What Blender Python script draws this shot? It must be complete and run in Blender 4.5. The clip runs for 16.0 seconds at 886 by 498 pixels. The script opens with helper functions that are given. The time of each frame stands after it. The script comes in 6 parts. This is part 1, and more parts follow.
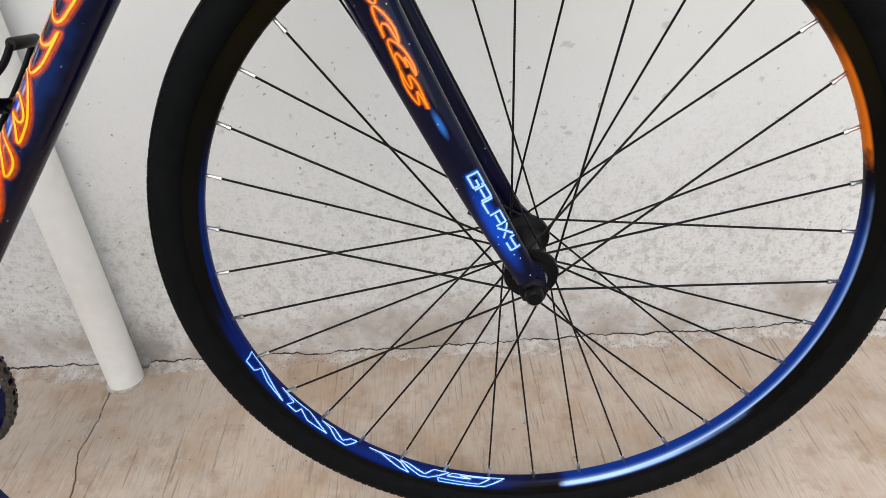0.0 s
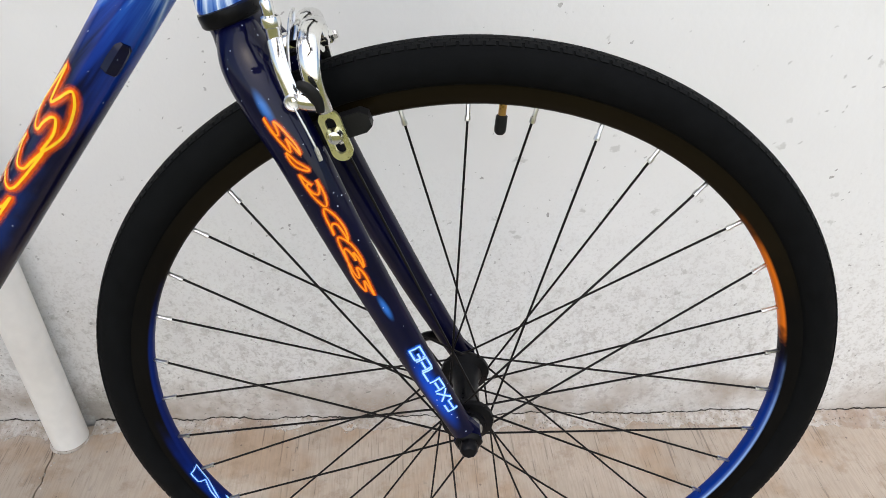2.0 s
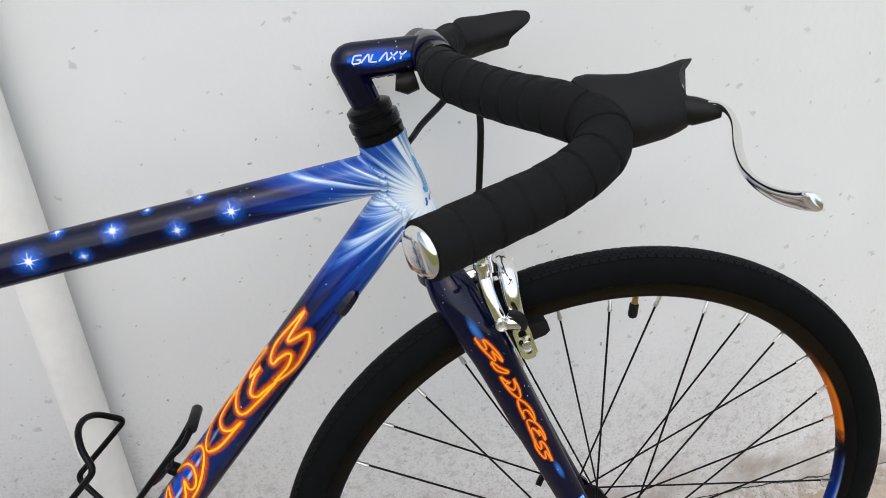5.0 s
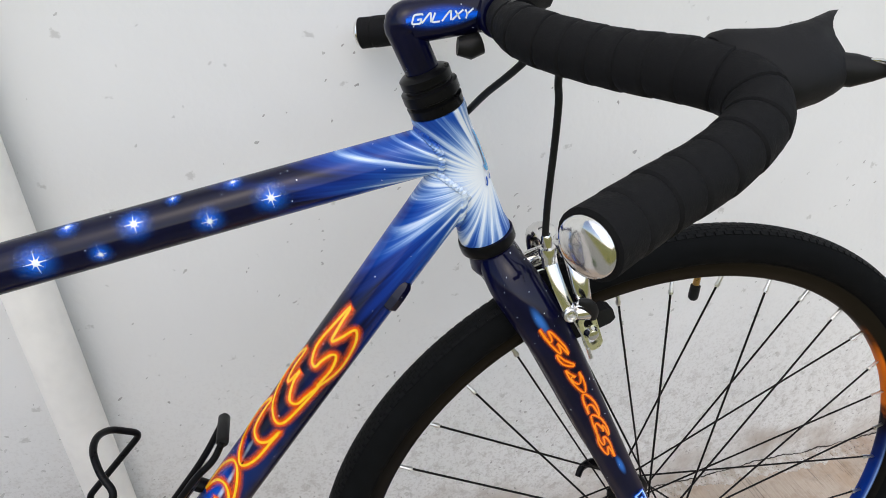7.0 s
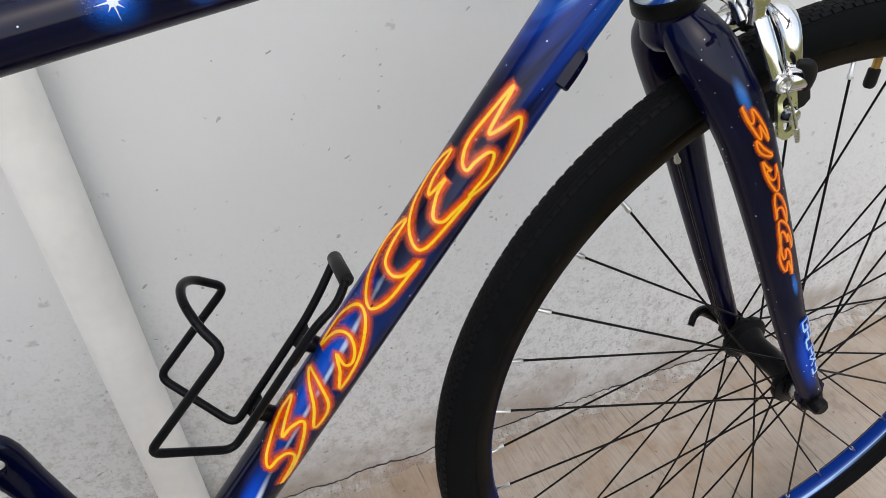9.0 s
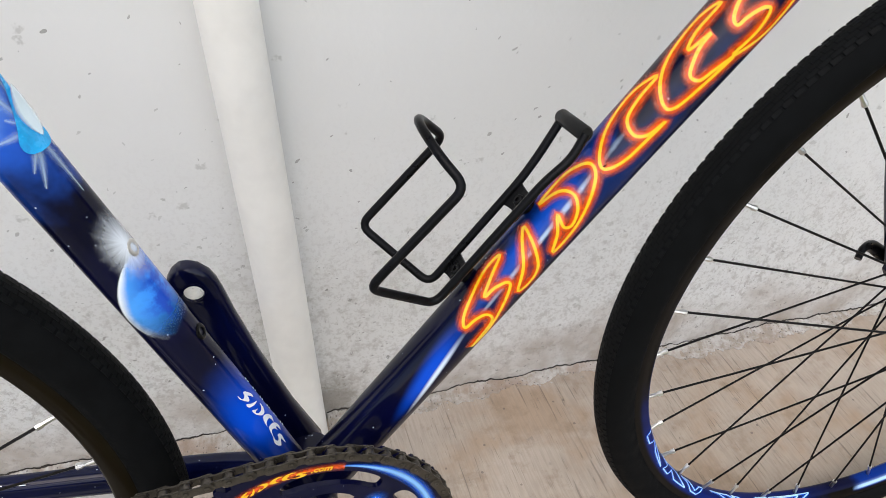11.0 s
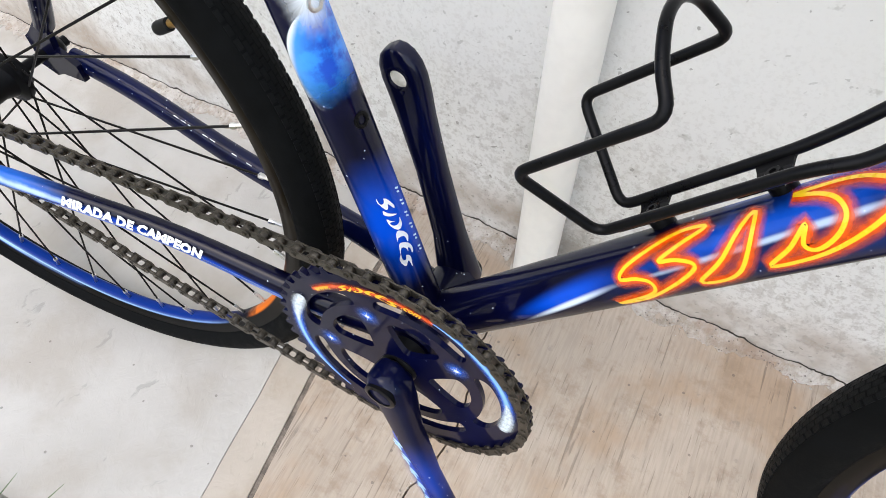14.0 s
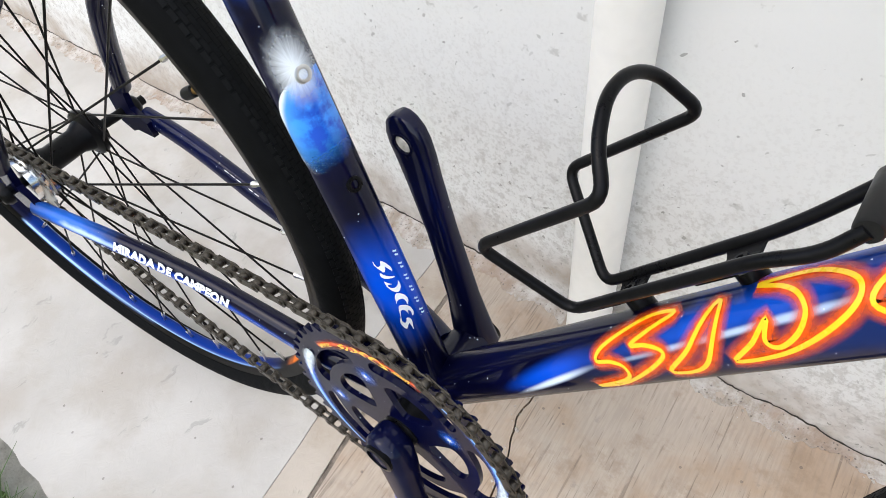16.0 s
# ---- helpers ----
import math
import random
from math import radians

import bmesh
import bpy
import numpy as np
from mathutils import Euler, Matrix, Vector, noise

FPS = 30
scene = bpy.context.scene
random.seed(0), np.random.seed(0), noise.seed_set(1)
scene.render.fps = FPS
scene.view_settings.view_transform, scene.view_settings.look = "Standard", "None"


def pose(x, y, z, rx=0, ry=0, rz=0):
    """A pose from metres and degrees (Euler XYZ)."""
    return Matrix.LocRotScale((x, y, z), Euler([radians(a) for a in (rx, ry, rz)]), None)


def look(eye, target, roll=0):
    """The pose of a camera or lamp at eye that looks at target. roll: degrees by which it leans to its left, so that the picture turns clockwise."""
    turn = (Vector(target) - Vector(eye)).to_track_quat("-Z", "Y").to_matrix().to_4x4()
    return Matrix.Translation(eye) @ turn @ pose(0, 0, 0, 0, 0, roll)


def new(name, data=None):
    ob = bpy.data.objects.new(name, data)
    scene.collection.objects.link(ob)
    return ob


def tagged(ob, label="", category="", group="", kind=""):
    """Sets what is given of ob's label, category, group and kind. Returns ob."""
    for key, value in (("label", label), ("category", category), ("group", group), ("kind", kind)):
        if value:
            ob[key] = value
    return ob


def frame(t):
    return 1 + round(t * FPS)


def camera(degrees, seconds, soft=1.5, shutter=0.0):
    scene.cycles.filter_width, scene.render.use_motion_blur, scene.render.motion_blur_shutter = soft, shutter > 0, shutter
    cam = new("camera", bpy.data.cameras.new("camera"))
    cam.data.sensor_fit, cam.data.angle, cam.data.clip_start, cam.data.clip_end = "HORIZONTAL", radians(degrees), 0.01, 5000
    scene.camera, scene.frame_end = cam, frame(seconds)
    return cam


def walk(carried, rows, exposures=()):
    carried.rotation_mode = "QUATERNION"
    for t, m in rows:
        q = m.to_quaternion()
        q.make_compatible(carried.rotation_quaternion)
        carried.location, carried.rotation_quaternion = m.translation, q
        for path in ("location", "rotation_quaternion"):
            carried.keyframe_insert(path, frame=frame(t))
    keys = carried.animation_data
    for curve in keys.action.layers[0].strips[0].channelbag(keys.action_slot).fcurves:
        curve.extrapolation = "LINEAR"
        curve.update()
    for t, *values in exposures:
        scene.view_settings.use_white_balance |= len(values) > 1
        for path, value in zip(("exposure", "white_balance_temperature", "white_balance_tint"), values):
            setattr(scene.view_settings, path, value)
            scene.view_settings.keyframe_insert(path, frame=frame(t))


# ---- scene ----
cam = camera(66.7, 16.0, soft=0.5)
PATH = [
    (0, (-0.041, -0.536, 0.658), (-0.157, 1.199, -0.329), -5.7),
    (0.5, (0.003, -0.531, 0.756), (-0.12, 1.112, -0.378), -5.5),
    (1, (-0.006, -0.526, 0.779), (-0.101, 1.103, -0.377), -3.7),
    (1.5, (-0.017, -0.494, 0.779), (-0.067, 1.143, -0.369), -3.1),
    (2, (-0.021, -0.477, 0.808), (-0.019, 1.217, -0.255), -0.8),
    (2.5, (-0.024, -0.469, 0.834), (-0.034, 1.241, -0.202), -1.5),
    (3, (-0.023, -0.488, 0.875), (-0.156, 1.255, -0.096), -3.2),
    (3.5, (-0.04, -0.543, 0.934), (-0.243, 1.23, 0.03), -2.9),
    (4, (-0.075, -0.553, 0.941), (-0.183, 1.239, 0.058), -2.2),
    (4.5, (-0.179, -0.536, 0.961), (-0.007, 1.261, 0.101), -3.6),
    (7, (-0.299, -0.446, 0.945), (0.076, 1.278, 0.003), -3.2),
    (7.5, (-0.334, -0.417, 0.943), (0.109, 1.3, 0.017), -4.5),
    (8, (-0.364, -0.39, 0.913), (0.164, 1.28, -0.052), -3.9),
    (8.5, (-0.401, -0.366, 0.857), (0.136, 1.249, -0.194), -4.7),
    (11, (-0.565, -0.34, 0.752), (-0.161, 1.208, -0.447), 0.1),
    (11.5, (-0.589, -0.345, 0.743), (-0.155, 1.198, -0.453), 1.8),
    (12, (-0.608, -0.368, 0.738), (-0.325, 1.159, -0.523), 2.8),
    (12.5, (-0.571, -0.322, 0.736), (-0.699, 1.157, -0.605), 1.8),
    (13, (-0.464, -0.256, 0.724), (-0.896, 0.959, -0.804), 1.6),
    (13.5, (-0.451, -0.258, 0.729), (-0.983, 0.778, -0.897), -1.4),
    (14, (-0.451, -0.243, 0.729), (-1.038, 0.801, -0.873), 0.6),
    (14.5, (-0.418, -0.222, 0.739), (-1.16, 0.781, -0.824), -3.5),
    (15, (-0.389, -0.217, 0.736), (-1.241, 0.716, -0.814), -4.4),
    (15.5, (-0.379, -0.206, 0.725), (-1.276, 0.732, -0.797), -3.9),
    (16, (-0.399, -0.197, 0.73), (-1.309, 0.769, -0.766), -7.3),
]
walk(cam, [(t, look(eye, target, roll)) for t, eye, target, roll in PATH], exposures=[(0.0, 0.03, 6500, 10), (1.0, 0.09, 6450, 10), (2.0, 0.07, 6390, 10), (3.5, -0.09, 6270, 10), (4.5, -0.15, 6270, 10), (7.0, -0.16, 6280, 10), (8.5, -0.27, 6280, 10), (11.0, 0.02, 6390, 10), (12.5, 0.19, 6380, 10), (13.5, 0.32, 6310, 9), (16.0, 0.38, 6310, 9)])
# world, sun and sky: bright open shade under a thin overcast
world = bpy.data.worlds.new("sky")
scene.world = world
world.use_nodes = True
wt = world.node_tree
sky = wt.nodes.new("ShaderNodeTexSky")
sky.sky_type, sky.sun_disc = "NISHITA", False
sky.sun_elevation, sky.sun_rotation = radians(52), radians(200)
sky.air_density, sky.dust_density, sky.ozone_density = 1.0, 2.5, 1.0
wt.links.new(sky.outputs[0], wt.nodes["Background"].inputs[0])
wt.nodes["Background"].inputs[1].default_value = 0.17
sun = new("sun", bpy.data.lights.new("sun", "SUN"))
sun.data.energy, sun.data.angle, sun.data.color = 1.85, radians(110), (1.0, 0.965, 0.885)
sun.matrix_world = look((0.1, -2.2, 3.0), (-0.3, 0.0, 0.3))


# ---------------------------------------------------------------- materials
class Nodes:
    """A short way to write node materials."""

    def __init__(self, name):
        self.m = bpy.data.materials.new(name)
        self.m.use_nodes = True
        self.t = self.m.node_tree
        self.b = self.t.nodes["Principled BSDF"]
        self.co = self.t.nodes.new("ShaderNodeTexCoord").outputs["Object"]

    def put(self, sock, v):
        if isinstance(v, bpy.types.NodeSocket):
            self.t.links.new(v, sock)
        elif isinstance(v, (tuple, list)) and len(v) == 3 and sock.type == "RGBA":
            sock.default_value = (*v, 1.0)
        else:
            sock.default_value = v

    def math(self, op, a, b=0.0, c=0.0, clamp=False):
        n = self.t.nodes.new("ShaderNodeMath")
        n.operation, n.use_clamp = op, clamp
        for s, v in zip(n.inputs, (a, b, c)):
            self.put(s, v)
        return n.outputs[0]

    def vec(self, op, a, b=(0, 0, 0)):
        n = self.t.nodes.new("ShaderNodeVectorMath")
        n.operation = op
        self.put(n.inputs[0], a)
        self.put(n.inputs[1], b)
        return n.outputs["Value"] if op in ("LENGTH", "DOT_PRODUCT", "DISTANCE") else n.outputs["Vector"]

    def xyz(self, v=None):
        n = self.t.nodes.new("ShaderNodeSeparateXYZ")
        self.put(n.inputs[0], v or self.co)
        return n.outputs

    def join(self, x, y, z):
        n = self.t.nodes.new("ShaderNodeCombineXYZ")
        for s, v in zip(n.inputs, (x, y, z)):
            self.put(s, v)
        return n.outputs[0]

    def noise(self, scale, detail=3.0, rough=0.55, at=None, stretch=None):
        v = at or self.co
        if stretch:
            v = self.vec("MULTIPLY", v, stretch)
        n = self.t.nodes.new("ShaderNodeTexNoise")
        self.put(n.inputs["Vector"], v)
        n.inputs["Scale"].default_value, n.inputs["Detail"].default_value, n.inputs["Roughness"].default_value = scale, detail, rough
        return n.outputs[0]

    def cells(self, scale, at=None, feature="F1"):
        n = self.t.nodes.new("ShaderNodeTexVoronoi")
        n.feature = feature
        self.put(n.inputs["Vector"], at or self.co)
        n.inputs["Scale"].default_value = scale
        return n.outputs["Distance"], n.outputs["Color"]

    def span(self, v, a, b, c=0.0, d=1.0, smooth=True):
        n = self.t.nodes.new("ShaderNodeMapRange")
        n.interpolation_type = "SMOOTHSTEP" if smooth else "LINEAR"
        for s, x in zip(n.inputs, (v, a, b, c, d)):
            self.put(s, x)
        return n.outputs[0]

    def mix(self, f, a, b):
        n = self.t.nodes.new("ShaderNodeMix")
        n.data_type = "RGBA"
        self.put(n.inputs[0], f)
        self.put(n.inputs[6], a)
        self.put(n.inputs[7], b)
        return n.outputs[2]

    def bump(self, height, strength, distance=0.002):
        n = self.t.nodes.new("ShaderNodeBump")
        n.inputs["Strength"].default_value, n.inputs["Distance"].default_value = strength, distance
        self.put(n.inputs["Height"], height)
        self.put(self.b.inputs["Normal"], n.outputs[0])

    def done(self, color=None, rough=None, metal=None, coat=None, coat_rough=0.05, alpha=None, spec=None):
        for key, v in (("Base Color", color), ("Roughness", rough), ("Metallic", metal), ("Coat Weight", coat), ("Alpha", alpha), ("Specular IOR Level", spec)):
            if v is not None:
                self.put(self.b.inputs[key], v)
        if coat is not None:
            self.b.inputs["Coat Roughness"].default_value = coat_rough
        return self.m


def plain(name, color, rough=0.4, metal=0.0, coat=None, vary=0.25, scale=60.0, relief=0.0, spec=None):
    """A surface with two scales of variation in colour and gloss."""
    n = Nodes(name)
    a, b = n.noise(scale, 4), n.noise(scale * 7, 2)
    f = n.math("ADD", n.math("MULTIPLY", a, 0.7), n.math("MULTIPLY", b, 0.3))
    dark = tuple(c * (1 - vary) for c in color)
    light = tuple(min(1.0, c * (1 + vary)) for c in color)
    col = n.mix(n.span(f, 0.3, 0.7), dark, light)
    rr = n.span(f, 0.3, 0.7, max(0.02, rough * 0.8), min(1, rough * 1.2))
    if relief:
        n.bump(n.math("ADD", a, b), relief, 0.001)
    return n.done(col, rr, metal, coat, spec=spec)


NAVY, BLUE = (0.0008, 0.0011, 0.0135), (0.003, 0.070, 0.60)


def lacquer(name, glows=(), burst=None, specks=0.972, base=NAVY, coat=0.52):
    """Deep navy lacquer with colour patches, many of them airbrushed. A patch: centre x, z; direction in degrees; half
    length and half width; colour; strength; cloudiness.
    """
    n = Nodes(name)
    x, y, z = n.xyz()
    soft = n.noise(14, 3)
    col = n.mix(n.span(soft, 0.35, 0.7), base, tuple(c * 1.7 for c in base))
    for cx, cz, turn, long, wide, colour, strength, cloud in glows:
        c, s = math.cos(radians(turn)), math.sin(radians(turn))
        dx, dz = n.math("SUBTRACT", x, cx), n.math("SUBTRACT", z, cz)
        a = n.math("DIVIDE", n.math("ADD", n.math("MULTIPLY", dx, c), n.math("MULTIPLY", dz, s)), long)
        b = n.math("DIVIDE", n.math("SUBTRACT", n.math("MULTIPLY", dz, c), n.math("MULTIPLY", dx, s)), wide)
        d = n.math("SQRT", n.math("ADD", n.math("MULTIPLY", a, a), n.math("MULTIPLY", b, b)))
        if cloud:
            d = n.math("ADD", d, n.math("MULTIPLY", n.math("SUBTRACT", n.noise(45, 3), 0.5), cloud))
        col = n.mix(n.math("MULTIPLY", n.span(d, 1.0, 0.15), strength), col, colour)
    if burst:
        bx, bz, reach = burst
        dx, dz = n.math("SUBTRACT", x, bx), n.math("SUBTRACT", z, bz)
        d = n.math("SQRT", n.math("ADD", n.math("MULTIPLY", dx, dx), n.math("MULTIPLY", dz, dz)))
        ang = n.math("ARCTAN2", dz, dx)
        rays = n.noise(4.2, 2.5, 0.55, at=n.join(n.math("MULTIPLY", ang, 2.2), n.math("MULTIPLY", d, 1.2), n.math("MULTIPLY", y, 3.0)))
        fine = n.noise(15.0, 2, 0.5, at=n.join(n.math("MULTIPLY", ang, 2.2), n.math("MULTIPLY", d, 0.8), 0.3))
        wild = n.math("ADD", n.math("MULTIPLY", n.math("SUBTRACT", rays, 0.5), 2.2), n.math("MULTIPLY", n.math("SUBTRACT", fine, 0.5), 0.55))
        far = n.math("SUBTRACT", n.math("DIVIDE", d, reach), n.math("MULTIPLY", wild, n.span(d, 0.0, reach * 0.5, 0.1, 0.84)))
        col = n.mix(n.span(far, 1.1, 0.6), col, (0.005, 0.03, 0.24))
        col = n.mix(n.span(far, 0.74, 0.3), col, (0.016, 0.088, 0.42))
        col = n.mix(n.span(far, 0.44, 0.06), col, (0.36, 0.58, 0.90))
        col = n.mix(n.span(far, 0.29, 0.05), col, (0.86, 0.91, 0.96))
    d1, c1 = n.cells(400)
    keep = n.math("GREATER_THAN", n.xyz(c1)[0], specks)
    dot = n.math("LESS_THAN", d1, n.math("ADD", n.math("MULTIPLY", n.xyz(c1)[1], 0.16), 0.08))
    col = n.mix(n.math("MULTIPLY", dot, keep), col, (0.6, 0.68, 0.85))
    n.bump(n.noise(35, 2), 0.03, 0.002)
    return n.done(col, 0.45, 0.0, coat, 0.03, spec=0.04)


def halo(name, colour, strength=1.0, power=1.6, ragged=0.0, grain=300):
    """Sprayed paint that thins out towards the edge of its strip (uv's y from 0 to 1)."""
    n = Nodes(name)
    uv = n.t.nodes.new("ShaderNodeUVMap").outputs[0]
    v = n.xyz(uv)[1]
    m = n.math("SUBTRACT", 1.0, n.math("ABSOLUTE", n.math("SUBTRACT", n.math("MULTIPLY", v, 2.0), 1.0)))
    m = n.math("MULTIPLY", n.math("POWER", m, power), strength, clamp=True)
    if ragged:
        m = n.math("MULTIPLY", m, n.span(n.noise(grain, 2), 0.35, 0.6, 1 - ragged, 1.0))
    n.m.surface_render_method = "BLENDED"
    return n.done(colour, 0.3, 0.0, 0.6, 0.04, alpha=m)


def wall_material():
    n = Nodes("whitewashed_plaster")
    x, y, z = n.xyz()
    broad, mid, fine = n.noise(2.2, 4), n.noise(11, 4, 0.6), n.noise(120, 3)
    col = n.mix(n.span(broad, 0.3, 0.75), (0.724, 0.726, 0.712), (0.794, 0.796, 0.786))
    # the foot of the wall is rougher: bare, pitted and stained by splashes
    rim = n.math("ADD", z, n.math("MULTIPLY", n.math("SUBTRACT", mid, 0.5), 0.16))
    worn = n.span(rim, 0.42, 0.08)
    foot = n.span(rim, 0.14, 0.05)
    col = n.mix(n.span(rim, 0.40, 0.08, 0.0, 0.28), col, (0.52, 0.505, 0.48))
    patch = n.span(n.noise(62, 5, 0.72), 0.50, 0.64)
    col = n.mix(n.math("MULTIPLY", n.math("MULTIPLY", patch, worn), 0.52), col, (0.40, 0.375, 0.345))
    col = n.mix(n.math("MULTIPLY", foot, n.span(n.noise(9, 4), 0.35, 0.65, 0.2, 0.95)), col, (0.36, 0.30, 0.245))
    grit = n.math("MULTIPLY", n.span(n.noise(230, 3, 0.7), 0.50, 0.62), n.span(rim, 0.50, 0.12))
    col = n.mix(n.math("MULTIPLY", grit, 0.42), col, (0.43, 0.41, 0.38))
    bend = n.math("MULTIPLY", n.noise(9, 2), 0.05)
    along = n.math("ADD", n.math("ADD", n.math("MULTIPLY", x, 0.80), n.math("MULTIPLY", z, 0.60)), bend)
    cross = n.math("SUBTRACT", n.math("MULTIPLY", z, 0.80), n.math("MULTIPLY", x, 0.60))
    wob = n.math("MULTIPLY", n.noise(160, 2), 0.006)
    d1, c1 = n.cells(100, at=n.join(n.math("MULTIPLY", along, 0.42), n.math("ADD", cross, wob), 0.0))
    dens = n.span(n.math("ADD", z, n.math("MULTIPLY", broad, 0.5)), 1.35, 0.45, 0.86, 0.46)
    size = n.math("ADD", n.math("MULTIPLY", n.xyz(c1)[1], 0.105), 0.040)
    pit = n.math("MULTIPLY", n.math("LESS_THAN", d1, size), n.math("GREATER_THAN", n.xyz(c1)[0], dens))
    shift = n.vec("MULTIPLY", n.join(n.noise(150, 2), n.noise(170, 2), n.noise(190, 2)), (0.008, 0.008, 0.008))
    d2, c2 = n.cells(150, at=n.vec("ADD", n.co, shift))
    dens2 = n.span(z, 0.5, 0.1, 0.985, 0.74)
    pit2 = n.math("MULTIPLY", n.math("LESS_THAN", d2, n.math("ADD", n.math("MULTIPLY", n.xyz(c2)[1], 0.28), 0.08)), n.math("GREATER_THAN", n.xyz(c2)[0], dens2))
    flock = n.span(n.noise(6.5, 4, 0.6), 0.40, 0.58, 0.42, 1.0)
    pits = n.math("MAXIMUM", n.math("MULTIPLY", pit, flock), n.math("MULTIPLY", pit2, flock))
    col = n.mix(n.math("MULTIPLY", pits, n.math("ADD", n.math("MULTIPLY", n.noise(40, 2), 0.7), 0.3)), col, (0.22, 0.215, 0.195))
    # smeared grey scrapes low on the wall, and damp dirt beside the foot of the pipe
    d3, c3 = n.cells(46, at=n.vec("ADD", n.vec("MULTIPLY", n.co, (0.75, 1.0, 1.0)), n.vec("MULTIPLY", shift, (1.6, 1.6, 1.6))))
    scrape = n.math("MULTIPLY", n.span(d3, 0.24, 0.10), n.math("GREATER_THAN", n.xyz(c3)[0], n.span(z, 0.75, 0.2, 0.93, 0.66)))
    col = n.mix(n.math("MULTIPLY", scrape, 0.42), col, (0.36, 0.355, 0.325))
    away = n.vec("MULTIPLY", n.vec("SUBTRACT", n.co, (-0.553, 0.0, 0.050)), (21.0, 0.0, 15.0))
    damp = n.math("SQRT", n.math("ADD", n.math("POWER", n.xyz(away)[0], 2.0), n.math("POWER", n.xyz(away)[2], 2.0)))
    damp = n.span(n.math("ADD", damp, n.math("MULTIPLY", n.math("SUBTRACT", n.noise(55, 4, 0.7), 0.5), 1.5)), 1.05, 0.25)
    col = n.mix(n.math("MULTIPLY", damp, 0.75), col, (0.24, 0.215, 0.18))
    h = n.math("ADD", n.math("MULTIPLY", fine, 0.25), n.math("MULTIPLY", n.math("MULTIPLY", patch, worn), 0.6))
    h = n.math("SUBTRACT", n.math("ADD", h, n.math("MULTIPLY", mid, 0.5)), n.math("MULTIPLY", pits, 1.2))
    n.bump(h, 0.35, 0.004)
    return n.done(col, 0.85, spec=0.3)


def slab_material(name, a, b, brushed, stain):
    """Concrete: brushed slabs carry long fine grooves square to the wall, floated ones short curved trowel marks."""
    n = Nodes(name)
    broad, mid = n.noise(4.5, 5, 0.6), n.noise(24, 4)
    col = n.mix(n.span(broad, 0.3, 0.72), a, b)
    col = n.mix(n.math("MULTIPLY", n.span(n.noise(8, 5, 0.6), 0.43, 0.66), 0.85), col, stain)
    if brushed:
        dirt = n.span(n.noise(26, 5, 0.7), 0.50, 0.70)
        col = n.mix(n.math("MULTIPLY", dirt, 0.55), col, tuple(c * 0.72 for c in stain))
        skew = n.join(n.math("ADD", n.xyz()[0], n.math("MULTIPLY", n.xyz()[1], 0.06)), n.math("MULTIPLY", n.xyz()[1], 0.075), 0.0)
        long = n.vec("MULTIPLY", skew, (1.0, 0.35, 1.0))
        lines, fine = n.noise(230, 1.0, 0.5, at=long), n.noise(330, 2, 0.6, at=skew)
        thin = n.noise(480, 1.0, 0.5, at=n.vec("MULTIPLY", long, (1.0, 1.6, 1.0)))
        broken = n.span(n.noise(30, 4, 0.65, at=n.vec("MULTIPLY", n.co, (1.0, 0.30, 1.0))), 0.38, 0.52)
        chip = n.span(n.noise(130, 2, 0.6, at=n.vec("MULTIPLY", n.co, (1.0, 0.14, 1.0))), 0.38, 0.48)
        col = n.mix(n.span(fine, 0.62, 0.36, 0.0, 0.22), col, tuple(c * 0.62 for c in a))
        cut = n.math("MAXIMUM", n.span(lines, 0.358, 0.312), n.math("MULTIPLY", n.span(thin, 0.36, 0.31), 0.9))
        cut = n.math("MULTIPLY", cut, chip)
        col = n.mix(n.math("MULTIPLY", n.math("MULTIPLY", cut, broken), 0.38), col, (0.085, 0.07, 0.06))
        blot = n.span(n.noise(60, 4, 0.7), 0.62, 0.72)
        col = n.mix(n.math("MULTIPLY", blot, 0.35), col, (0.22, 0.20, 0.18))
        f = n.math("SUBTRACT", n.math("MULTIPLY", fine, 0.5), n.math("MULTIPLY", cut, 0.5))
        n.bump(n.math("ADD", f, n.math("MULTIPLY", mid, 0.3)), 0.4, 0.003)
    else:
        swirl = n.noise(9, 3, at=n.vec("ADD", n.co, n.vec("MULTIPLY", n.join(n.noise(5), n.noise(7), 0.0), (0.25, 0.25, 0))))
        marks = n.noise(38, 4, 0.65, at=n.vec("ADD", n.vec("MULTIPLY", n.co, (1, 0.35, 1)), n.vec("MULTIPLY", n.join(mid, swirl, 0.0), (0.05, 0.05, 0))))
        col = n.mix(n.span(marks, 0.38, 0.30, 0.0, 0.5), col, tuple(c * 0.6 for c in a))
        n.bump(n.math("ADD", n.math("MULTIPLY", marks, 0.7), n.math("MULTIPLY", swirl, 0.6)), 0.4, 0.005)
    d, c = n.cells(70)
    dot = n.math("MULTIPLY", n.math("LESS_THAN", d, 0.12), n.math("GREATER_THAN", n.xyz(c)[0], 0.9))
    col = n.mix(n.math("MULTIPLY", dot, 0.55), col, (0.12, 0.10, 0.09))
    return n.done(col, 0.88, spec=0.14)


